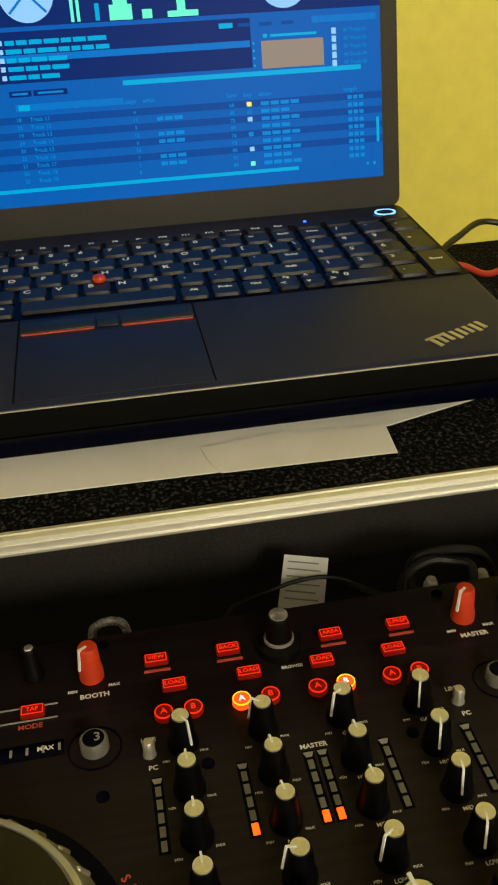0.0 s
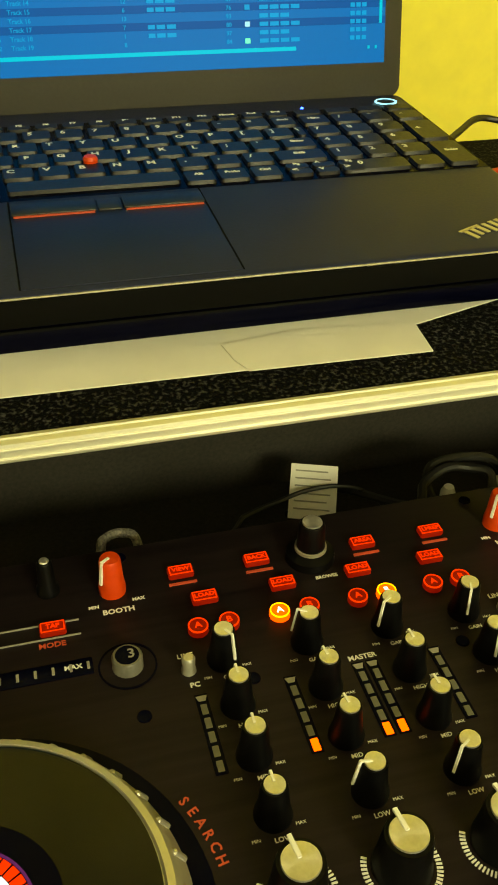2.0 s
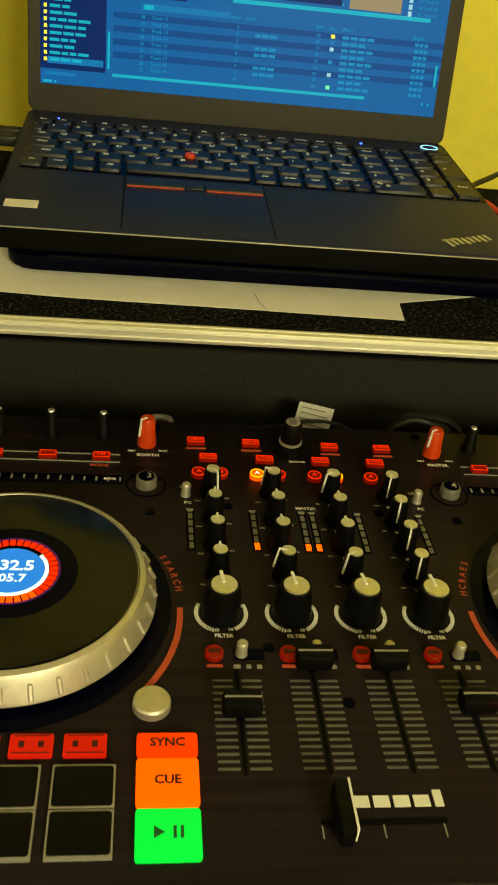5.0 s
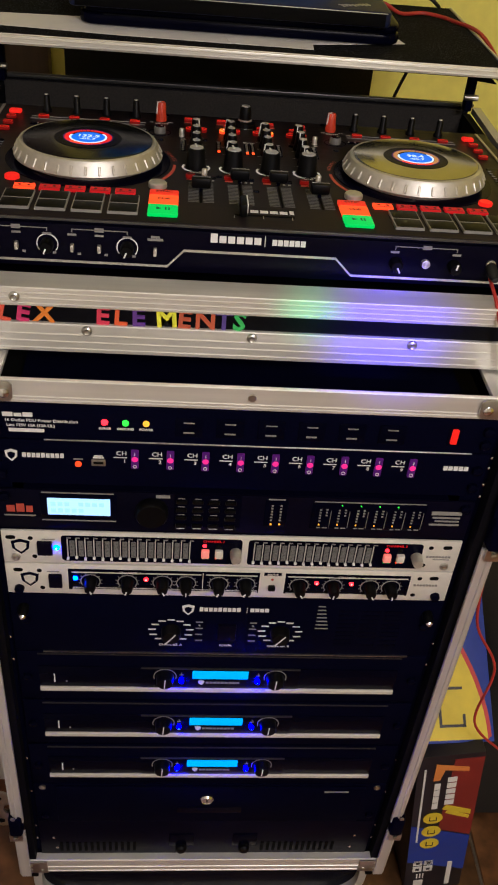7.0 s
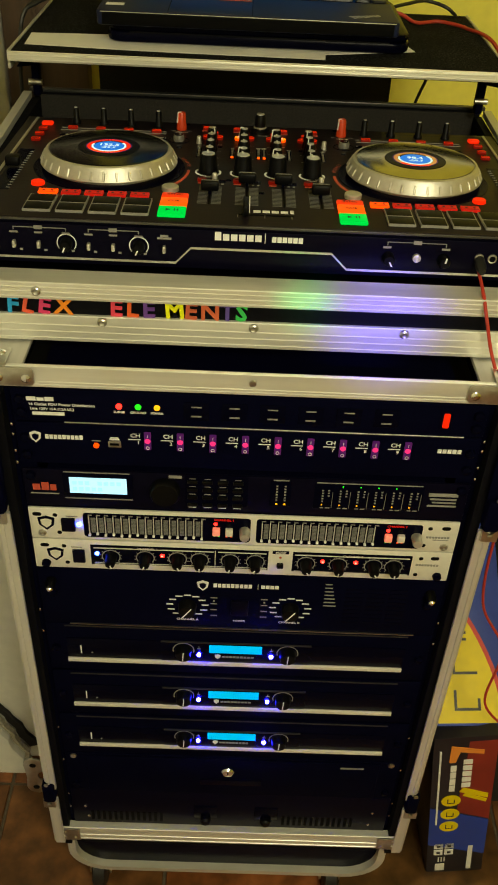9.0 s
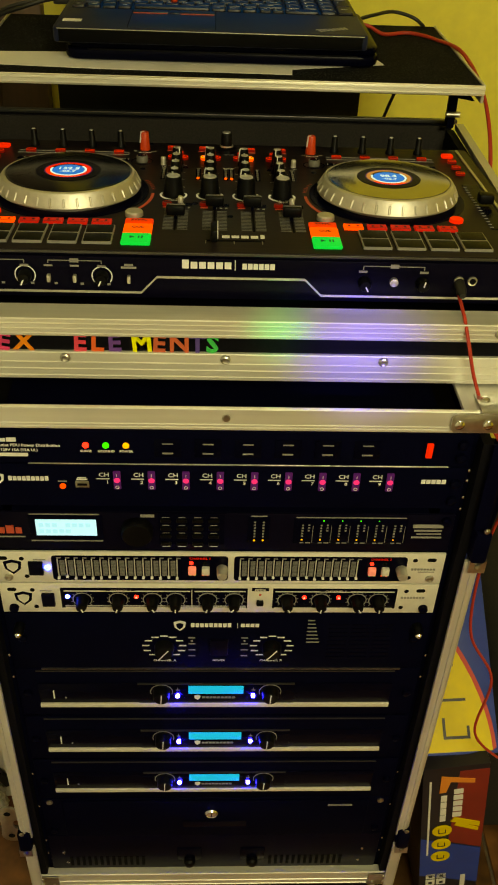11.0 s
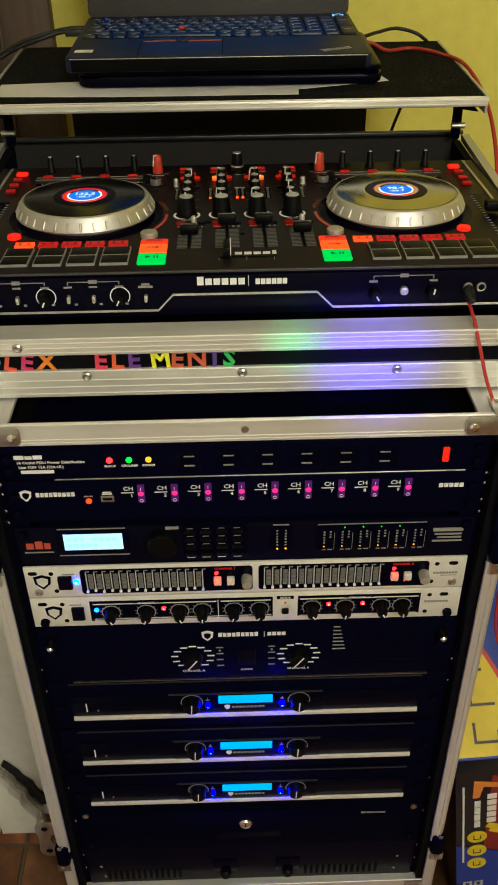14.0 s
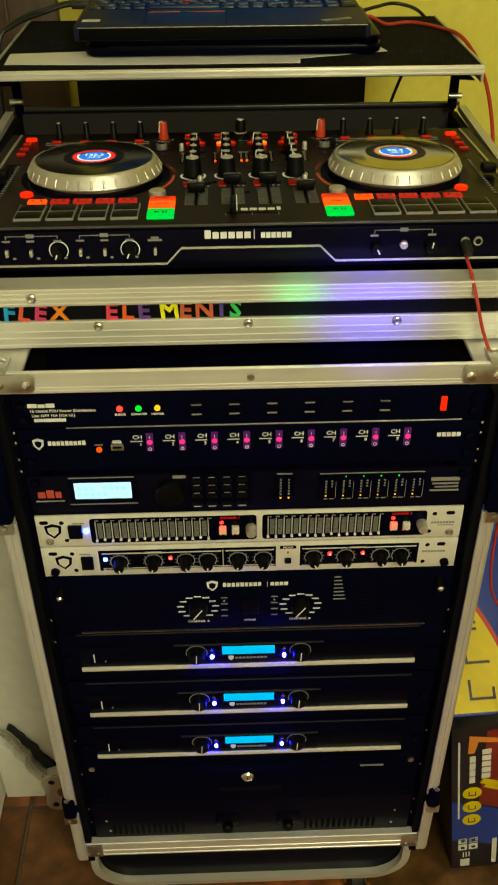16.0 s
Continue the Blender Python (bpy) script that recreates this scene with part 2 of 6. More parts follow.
def tube(points, radius, seg=8, smooth=3):
    """A round cable through the points."""
    pts = [Vector(p) for p in points]
    fine = []
    for i in range(len(pts) - 1):
        p0, p1, p2, p3 = pts[max(i - 1, 0)], pts[i], pts[i + 1], pts[min(i + 2, len(pts) - 1)]
        for k in range(smooth * 3):
            u = k / (smooth * 3)
            fine.append(0.5 * ((2 * p1) + (p2 - p0) * u + (2 * p0 - 5 * p1 + 4 * p2 - p3) * u * u + (3 * p1 - p0 - 3 * p2 + p3) * u ** 3))
    fine.append(pts[-1])
    bm = bmesh.new()
    rings = []
    for i, p in enumerate(fine):
        d = (fine[min(i + 1, len(fine) - 1)] - fine[max(i - 1, 0)]).normalized()
        s = d.orthogonal().normalized() if i == 0 else (side - d * side.dot(d)).normalized()
        side = s
        t = d.cross(s)
        rings.append([bm.verts.new(p + radius * (math.cos(2 * math.pi * k / seg) * s + math.sin(2 * math.pi * k / seg) * t)) for k in range(seg)])
    for lo, hi in zip(rings, rings[1:]):
        for k in range(seg):
            bm.faces.new((lo[k], lo[(k + 1) % seg], hi[(k + 1) % seg], hi[k]))
    bm.faces.new(rings[0][::-1]), bm.faces.new(rings[-1])
    bmesh.ops.recalc_face_normals(bm, faces=bm.faces[:])
    return bm


def joined(parts):
    out = bmesh.new()
    for bm in parts:
        me = bpy.data.meshes.new("tmp")
        bm.to_mesh(me), bm.free()
        out.from_mesh(me)
        bpy.data.meshes.remove(me)
    return out


def moved(bm, m):
    bmesh.ops.transform(bm, matrix=m, verts=bm.verts)
    return bm


def mesh_of(name, bm, mat, smooth=True):
    me = bpy.data.meshes.new(name)
    bm.to_mesh(me), bm.free()
    me.materials.append(mat)
    if smooth:
        me.shade_smooth()
        me.set_sharp_from_angle(angle=radians(35))
    return me


def part(name, bm, mat, parent, label="", at=None):
    """One mesh object under a thing or a part; bm may be a shared mesh."""
    me = bm if isinstance(bm, bpy.types.Mesh) else mesh_of(name, bm, mat)
    ob = new(name, me)
    ob.parent = parent
    if at is not None:
        ob.matrix_basis = at if isinstance(at, Matrix) else Matrix.Translation(at)
    if label:
        ob["label"] = label
    return ob


def thing(name, label, category, at=(0, 0, 0), group="", kind=""):
    ob = new(name)
    ob.empty_display_size = 0.02
    ob.matrix_basis = at if isinstance(at, Matrix) else Matrix.Translation(at)
    return tagged(ob, label, category, group, kind)


def solo(name, bm, mat, label, category, group="", kind="", at=None):
    ob = new(name, mesh_of(name, bm, mat))
    if at is not None:
        ob.matrix_basis = at if isinstance(at, Matrix) else Matrix.Translation(at)
    return tagged(ob, label, category, group, kind)


FONT_CACHE = {}


def letters(word, size, mat, depth=0.0, bold=0.0):
    """A mesh of the word in the built-in font, centred, lying in x-y and facing +z."""
    key = (word, size, mat.name, depth, bold)
    if key not in FONT_CACHE:
        cu = bpy.data.curves.new("lettering", "FONT")
        cu.body, cu.size, cu.align_x, cu.align_y, cu.extrude, cu.offset, cu.resolution_u = word, size, "CENTER", "CENTER", depth, bold, 2
        ob = bpy.data.objects.new("lettering", cu)
        scene.collection.objects.link(ob)
        dg = bpy.context.evaluated_depsgraph_get()
        me = bpy.data.meshes.new_from_object(ob.evaluated_get(dg))
        bpy.data.objects.remove(ob)
        me.materials.clear()
        me.materials.append(mat)
        FONT_CACHE[key] = me
    return FONT_CACHE[key]


UP = Matrix.Rotation(radians(90), 4, "X")  # turns a lying word to face -y


def word_front(text, size, x, y, z, parent, mat=WHITE, name="lettering", bold=0.00012):
    return part(name, letters(text, size, mat, 0, bold), mat, parent, at=Matrix.Translation((x, y, z)) @ UP)


def word_top(text, size, x, y, z, parent, mat=WHITE, turn=0.0, name="lettering", bold=0.00012):
    return part(name, letters(text, size, mat, 0, bold), mat, parent, at=Matrix.Translation((x, y, z)) @ Matrix.Rotation(radians(turn), 4, "Z"))


def bars_front(rects, y, mat, parent, name="printed_bars", thick=0.0004):
    """Flat printed bars on a front that faces -y; rects are (x0, x1, z0, z1)."""
    cut = [box(a, b, y - thick, y + thick, c, d) for a, b, c, d in rects]
    if len(cut) > 40:
        return part(name, joined(cut), mat, parent)
    return [part(name, bm, mat, parent) for bm in cut][0]


def bars_top(rects, z, mat, parent, name="printed_bars", thick=0.0003):
    cut = [box(a, b, c, d, z - thick, z + thick) for a, b, c, d in rects]
    if len(cut) > 40:
        return part(name, joined(cut), mat, parent)
    return [part(name, bm, mat, parent) for bm in cut][0]


def ring_flat(r0, r1, a0, a1, n, lo, hi):
    """An arc band lying flat, from angle a0 to a1 in degrees."""
    out = [(r1 * math.cos(radians(a0 + (a1 - a0) * i / n)), r1 * math.sin(radians(a0 + (a1 - a0) * i / n))) for i in range(n + 1)]
    inn = [(r0 * math.cos(radians(a0 + (a1 - a0) * i / n)), r0 * math.sin(radians(a0 + (a1 - a0) * i / n))) for i in range(n + 1)]
    bm = bmesh.new()
    vo = [[bm.verts.new((*p, h)) for p in out] for h in (lo, hi)]
    vi = [[bm.verts.new((*p, h)) for p in inn] for h in (lo, hi)]
    for i in range(n):
        bm.faces.new((vo[1][i], vo[1][i + 1], vi[1][i + 1], vi[1][i]))
        bm.faces.new((vo[0][i + 1], vo[0][i], vi[0][i], vi[0][i + 1]))
        bm.faces.new((vo[0][i], vo[0][i + 1], vo[1][i + 1], vo[1][i]))
        bm.faces.new((vi[0][i + 1], vi[0][i], vi[1][i], vi[1][i + 1]))
    if abs(a1 - a0) < 359.9:
        for i in (0, n):
            bm.faces.new((vo[0][i], vo[1][i], vi[1][i], vi[0][i]))
    bmesh.ops.remove_doubles(bm, verts=bm.verts[:], dist=1e-7)
    bmesh.ops.recalc_face_normals(bm, faces=bm.faces[:])
    return bm


# ---- the room ----
solo("floor", box(-0.46, 2.3, -2.5, 1.1, -0.06, -0.004), GROUT, "brown grout bed under a tiled floor", "floor", kind="structure")
solo("wall_north", box(-0.46, 2.3, 1.0, 1.1, 0, 2.5), WALL, "cream-yellow painted plaster wall", "wall", kind="structure")
solo("wall_west", box(-0.56, -0.46, -2.5, 1.1, 0, 2.5), WHITE_WALL, "off-white painted plaster wall", "wall", kind="structure")
solo("wall_east", box(2.3, 2.4, -2.5, 1.1, 0, 2.5), WALL, "cream-yellow painted plaster wall", "wall", kind="structure")
# unseen wall behind the camera, white to keep yellow out of reflections
solo("wall_south_unseen", box(-0.56, 2.4, -2.6, -2.5, 0, 2.5), WHITE_WALL, "off-white painted plaster wall", "wall", kind="structure")
solo("ceiling", box(-0.56, 2.4, -2.6, 1.1, 2.5, 2.6), CEIL, "plain white painted ceiling", "ceiling", kind="structure")

door = thing("door_1", "dark brown wooden door leaf standing against the wall", "door", (-0.385, 0.955, 0), kind="structure")
part("leaf", box(-0.07, 0.078, 0, 0.035, 0.0, 2.05, 0.003), WOOD, door)
part("panel_moulding", box(-0.012, -0.006, -0.006, 0.0, 0.1, 1.95, 0.001), WOOD, door)

solo("wall_return", box(-0.46, -0.315, 0.246, 0.346, 0.0, 0.985), WHITE_WALL, "off-white painted low wall return beside the rack", "wall", kind="structure")

# torn board at the foot of the west wall
rng = random.Random(4)
tear = []
for i in range(15):
    f = i / 14
    tear.append((-0.3815 - 0.060 * f ** 1.35 + rng.uniform(-0.0035, 0.0035), 0.010 + 0.160 * f + rng.uniform(-0.003, 0.003)))
edge = [(-0.455, 0.0), (-0.384, 0.0)] + tear + [(-0.455, 0.182)]
board = thing("torn_board", "broken white plasterboard piece with a ragged torn edge", "board")
part("face", prism(edge, 0.208, 0.223, "xz", 0.0008), WHITE_WALL, board)
part("torn_core", prism([(x + 0.004 + rng.uniform(0, 0.004), z - 0.002) for x, z in edge[2:-1]] + [(-0.452, 0.178), (-0.452, 0.0), (-0.381, 0.0)], 0.2232, 0.2330, "xz"), material("grey_gypsum", (0.42, 0.38, 0.30), 0.9, grain=0.5, scale=160, bump=0.6), board)
gap = [(x + 0.007, z) for x, z in tear[3:]] + [(tear[-1][0] + 0.010, tear[-1][1] + 0.006)] + [(x + 0.026 - 0.014 * k / 11, z + 0.008) for k, (x, z) in reversed(list(enumerate(tear[3:])))]
solo("black_strap", prism(gap, 0.2355, 0.2430, "xz"), RUBBER, "black strap end lying between torn board and wall", "strap")

# ---- flight case with the rack ----
STUD = mesh_of("rail_stud", lathe([(0.0024, 0), (0.0022, 0.0010), (0.0010, 0.0017)], 8, "y"), CHROME)
case = thing("rack_case", "black rack flight case with aluminium edges on castors", "flight case")
for s in (-1, 1):
    part("side_panel", box(0.254 * s - 0.005, 0.254 * s + 0.005, -0.012, 0.52, 0.165, 1.03), PLY, case)
    part("rack_rail", box(0.238 * s - 0.012, 0.238 * s + 0.012, 0.004, 0.012, 0.2, 1.03), BLACK, case)
    # upright edge profiles in runs with clasps between them; the top run is black
    for z0, z1, run_mat in ((0.182, 0.308, ALU_Z), (0.334, 0.880, ALU_Z), (0.926, 1.034, BLACK)):
        part("edge_profile", prism([(0.257 * s, -0.020), (0.270 * s, -0.020), (0.274 * s, -0.016), (0.274 * s, 0.016), (0.271 * s, 0.016), (0.271 * s, -0.008), (0.263 * s, -0.016), (0.257 * s, -0.016)], z0, z1), run_mat, case)
    part("upright_bead", box(0.266 * s - 0.0012, 0.266 * s + 0.0012, -0.0222, -0.0195, 0.342, 0.874), ALU_Z, case)
    for z in (0.306, 0.882):
        cl = part("clasp", box(0.268 * s - 0.009, 0.268 * s + 0.009, -0.026, 0.002, z, z + 0.043, 0.004), BLACK, case)
        part("clasp_plate", prism([(0.260 * s, z - 0.014), (0.278 * s, z - 0.014), (0.278 * s, z + 0.004), (0.269 * s, z - 0.004), (0.260 * s, z + 0.004)], -0.0245, -0.0205, "xz"), STEEL, cl)
        for k in (-1, 1):
            part("rivet", moved(lathe([(0.0035, 0), (0.0032, 0.0015), (0.0015, 0.0024)], 10, "y"), Matrix.Translation((0.269 * s, -0.0252, z + 0.021 + 0.026 * k))), STEEL, cl)
    # rail studs that catch the light
    for z in (0.985, 0.972, 0.950, 0.934, 0.700, 0.660, 0.455, 0.375, 0.285, 0.250):
        part("rail_stud", STUD, STEEL, case, at=(0.2475 * s, 0.004, z))
# strike plate on the hinge side, with a notch and two bolt holes
lobe = [(0.0150 * math.cos(a), 0.027 + 0.0165 * math.sin(a)) for a in [radians(-20 + 22 * i) for i in range(10)]]
lobe += [(-0.0128, 0.006), (-0.0128, -0.006)]
lobe += [(0.0150 * math.cos(a), -0.027 + 0.0165 * math.sin(a)) for a in [radians(182 + 22 * i) for i in range(10)]]
lobe += [(0.0125, -0.012), (0.0060, -0.009), (0.0035, 0.0), (0.0060, 0.009), (0.0125, 0.012)]
lp = part("strike_plate", prism(lobe, -0.0015, 0.0015, "xz", 0.0005), STEEL, case, "dull zinc strike plate", at=(-0.2895, -0.004, 0.343))
for k in (-0.028, 0.028):
    part("bolt_hole", lathe([(0.0048, 0), (0.0048, 0.0005)], 12, "y"), DEEP, lp, at=(-0.001, -0.0017, k))
part("back_panel", box(-0.25, 0.25, 0.50, 0.51, 0.165, 1.03), PLY, case)
part("inner_top", box(-0.236, 0.236, 0.0, 0.52, 1.022, 1.028), DEEP, case)
part("case_bottom", box(-0.25, 0.25, 0.0, 0.51, 0.15, 0.165), PLY, case)


def grooved_bar(x0, x1, y, z0, z1, depth, beads):
    """An aluminium edge bar that faces -y, with raised beads along it and a folded top."""
    line = [(y + 0.004, z0), (y + 0.0007, z0), (y, z0 + 0.0007)]
    for b in beads:
        z = z0 + b * (z1 - z0)
        line += [(y, z - 0.0012), (y - 0.0008, z - 0.0006), (y - 0.0008, z + 0.0006), (y, z + 0.0012)]
    line += [(y, z1 - 0.0008), (y + 0.0008, z1), (y + depth, z1), (y + depth, z1 - 0.003), (y + 0.004, z1 - 0.003)]
    return prism(line, x0, x1, "yz")


RIVET = mesh_of("rivet", lathe([(0.0050, 0), (0.0047, 0.0016), (0.0026, 0.0030), (0.0010, 0.0032)], 14, "y"), CHROME)
part("top_bar", grooved_bar(-0.272, 0.272, -0.014, 1.0445, 1.0690, 0.004, (0.12, 0.26)), ALU, case)
part("bottom_bar", grooved_bar(-0.268, 0.268, -0.014, 0.183, 0.217, 0.012, (0.12, 0.45)), ALU, case)
for s in (-1, 1):
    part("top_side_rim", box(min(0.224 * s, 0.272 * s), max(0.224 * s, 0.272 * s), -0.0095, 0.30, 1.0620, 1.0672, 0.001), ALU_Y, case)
    br = part("corner_bracket", prism([(0.276 * s, 1.0480), (0.215 * s, 1.0480), (0.2115 * s, 1.0515), (0.2115 * s, 1.0655), (0.215 * s, 1.0690), (0.276 * s, 1.0690)], -0.0180, -0.0158, "xz", 0.0006), STEEL, case, "zinc corner bracket")
    part("bracket_fold", box(min(0.238 * s, 0.276 * s), max(0.238 * s, 0.276 * s), -0.0180, 0.0150, 1.0690, 1.0712, 0.0008), STEEL, br)
    for x in (0.219, 0.246):
        part("rivet", RIVET, STEEL, br, at=(x * s, -0.0180, 1.0575))
    part("rivet", lathe([(0.0050, 1.0710), (0.0047, 1.0726), (0.0026, 1.0740), (0.0010, 1.0742)], 14), CHROME, br, at=(0.246 * s, 0.0045, 0))
    bb = part("corner_plate", box(min(0.232 * s, 0.262 * s), max(0.232 * s, 0.262 * s), -0.0175, -0.0155, 0.186, 0.2165, 0.001), STEEL, case)
    for x, z in ((0.240, 0.194), (0.256, 0.194), (0.256, 0.209)):
        part("rivet", lathe([(0.0032, 0), (0.003, 0.001), (0.0015, 0.0018)], 10, "y"), STEEL, bb, at=(x * s, -0.0175, z))
part("bar_screw", lathe([(0.004, 0), (0.0036, 0.0012), (0.002, 0.0014)], 12, "y"), STEEL, case, at=(0.001, -0.015, 1.0595))


def rounded(x0, x1, z0, z1, r, top=0.004, n=8):
    pts = []
    for cx, cz, rr, a0 in ((x1 - r, z0 + r, r, -90), (x1 - top, z1 - top, top, 0), (x0 + top, z1 - top, top, 90), (x0 + r, z0 + r, r, 180)):
        pts += [(cx + rr * math.cos(radians(a0 + 90 * i / n)), cz + rr * math.sin(radians(a0 + 90 * i / n))) for i in range(n + 1)]
    return pts


# rounded skirt under the case: black board with an aluminium lip
skirt = part("skirt_board", prism(rounded(-0.247, 0.243, 0.086, 0.178, 0.055), 0.004, 0.012, "xz"), GLOSS, case, "glossy black lower board")
outer, inner = rounded(-0.258, 0.254, 0.072, 0.178, 0.062), rounded(-0.245, 0.241, 0.086, 0.177, 0.053)
bm = bmesh.new()
vs = [[bm.verts.new((p[0], y, p[1])) for p in ring] for ring, y in ((outer, 0.010), (outer, -0.006), (inner, -0.008), (inner, 0.010))]
for a, b in zip(vs, vs[1:]):
    for i in range(len(a)):
        bm.faces.new((a[i], a[(i + 1) % len(a)], b[(i + 1) % len(a)], b[i]))
bmesh.ops.recalc_face_normals(bm, faces=bm.faces[:])
part("aluminium_lip", bm, ALU, skirt)
for x in (-0.215, 0.175):
    for y in (0.035, 0.43):
        cs = part("castor", box(-0.025, 0.025, -0.03, 0.03, 0.062, 0.085, 0.003), STEEL, case, at=(x, y, 0))
        part("castor_wheel", moved(lathe([(0.030, -0.012), (0.036, -0.009), (0.036, 0.009), (0.030, 0.012)], 24), pose(0, -0.012, 0.036, 0, 90, 0)), RUBBER, cs)
        part("castor_fork", joined([box(-0.018, -0.0145, -0.024, 0.01, 0.025, 0.064, 0.001), box(0.0145, 0.018, -0.024, 0.01, 0.025, 0.064, 0.001)]), STEEL, cs)

# ---- rack units ----
SCREW = mesh_of("rack_screw", lathe([(0.0048, 0), (0.0045, 0.0018), (0.0025, 0.0026), (0.0012, 0.0018)], 12, "y"), STEEL)
SCREW_BLACK = mesh_of("rack_screw", lathe([(0.0055, 0), (0.0050, 0.004), (0.0025, 0.0052)], 12, "y"), GLOSS)


def unit(name, z0, z1, label, category, mat=BLACK, half=0.2413, deep=0.28, front=-0.003, group=""):
    t = thing(name, label, category, (0, 0, (z0 + z1) / 2), group)
    h = (z1 - z0) / 2 - 0.0006
    part("front_panel", box(-half, half, front, 0.0, -h, h, 0.0008), mat, t)
    part("chassis", box(-0.215, 0.215, 0.0005, deep, -h + 0.001, h - 0.001), BLACK, t)
    return t


def rack_screws(t, zs, x=0.2325, mesh=SCREW, front=-0.003):
    for s in (-1, 1):
        for z in zs:
            part("rack_screw", mesh, STEEL, t, at=(x * s, front, z))


def dome(r, mat, name="led"):
    return mesh_of(name, lathe([(r, 0), (r * 0.95, r * 0.5), (r * 0.6, r * 0.9), (r * 0.2, r)], 12, "y"), mat)


# power distributor
pdu = unit("power_distributor", 0.9945, 1.0355, "black rack power distributor with three indicator lamps", "power strip")
zc = 1.015
for x, m in ((-0.133, RED_LED), (-0.1137, GREEN_LED), (-0.0945, AMBER)):
    part("indicator_lamp", dome(0.0032, m), m, pdu, at=(x, -0.003, 1.0175 - zc))
for x, w in ((-0.133, "SURGE"), (-0.1137, "GROUND"), (-0.0945, "POWER")):
    word_front(w, 0.0037, x, -0.0034, 1.0102 - zc, pdu)
bars_front([(-0.226, -0.2165, 0.006, 0.0105), (-0.2155, -0.2085, 0.006, 0.0095), (-0.2075, -0.1985, 0.006, 0.0105)], -0.0034, WHITE, pdu, "maker_mark")
word_front("16 Outlet PDU Power Distribution", 0.0047, -0.191, -0.0034, 0.0015, pdu)
word_front("Line 125V 15A (12A UL)", 0.0044, -0.201, -0.0034, -0.0042, pdu)
bars_front([(-0.2215, -0.189, -0.0116, -0.0080)], -0.0034, WHITE, pdu, "model_mark")
for i in range(6):
    x = -0.0545 + 0.0388 * i
    bars_front([(x - 0.0052, x + 0.0052, 1.0202 - zc, 1.0212 - zc), (x - 0.0052, x + 0.0052, 1.0086 - zc, 1.0100 - zc)], -0.0046, GREY, pdu, "outlet_mark")
    part("outlet_cover", box(x - 0.013, x + 0.013, -0.0042, -0.003, -0.011, 0.011, 0.0005), GLOSS, pdu)
sw = part("rocker_switch", box(0.1968, 0.2032, -0.0065, -0.003, -0.0075, 0.0095, 0.001), RED_HOT, pdu, "lit red rocker switch")
part("switch_frame", box(0.1935, 0.2065, -0.0036, -0.0026, -0.0105, 0.0125), GLOSS, sw)
part("panel_lip", box(-0.19, 0.222, -0.0046, -0.003, -0.0204, -0.0192, 0.0003, 1), STEEL, pdu)
rack_screws(pdu, (-0.008, 0.008), mesh=SCREW_BLACK)



def lift(t, dz, fixed=("front_panel", "chassis", "rack_screw")):
    """Raises what is printed or mounted on a front, leaving the panel itself."""
    for ch in t.children:
        if ch.name.split(".")[0] not in fixed:
            ch.matrix_basis = Matrix.Translation((0, 0, dz)) @ ch.matrix_basis


# nine-channel switch panel
swp = unit("power_switch_panel", 0.939, 0.9935, "black rack panel with nine lit channel switches", "switch panel")
zc = 0.96625
badge = [(-0.006, 0.005), (0, 0.0072), (0.006, 0.005), (0.0052, -0.002), (0, -0.0075), (-0.0052, -0.002)]
BADGE = mesh_of("maker_badge", joined([prism(badge, -0.0008, 0, "xz")]), WHITE)
BADGE_CORE = mesh_of("badge_core", prism([(0.6 * a, 0.6 * b) for a, b in badge], -0.0012, -0.0004, "xz"), BLACK)


def maker(t, x, z, length, mat=WHITE, y=-0.0034, scale=1.0, gap=0.010):
    b = part("maker_badge", BADGE, mat, t, at=pose(x, y, z) @ Matrix.Scale(scale, 4))
    part("badge_core", BADGE_CORE, BLACK, b)
    n = 9
    w = length / n
    bars_front([(x + gap * scale + i * w, x + gap * scale + (i + 0.78) * w, z - 0.0022 * scale, z + (0.0026 if i % 4 else 0.0030) * scale) for i in range(n)], y, mat, t, "maker_mark")


maker(swp, -0.2215, -0.001, 0.040)
part("indicator_lamp", dome(0.0032, ORANGE_HOT), ORANGE_HOT, swp, at=(-0.159, -0.003, -0.010))
bars_front([(-0.1635, -0.1545, -0.0045, -0.0035)], -0.0034, GREY, swp, "lamp_mark")
us = part("usb_socket", box(-0.1465, -0.133, -0.0042, -0.003, -0.0115, -0.0035, 0.0006), STEEL, swp)
part("socket_tongue", box(-0.1445, -0.135, -0.0048, -0.004, -0.0085, -0.0060), DEEP, us)
bars_front([(-0.144, -0.1355, 0.0, 0.0012), (-0.145, -0.1345, -0.0022, -0.001)], -0.0034, WHITE, swp, "socket_mark")
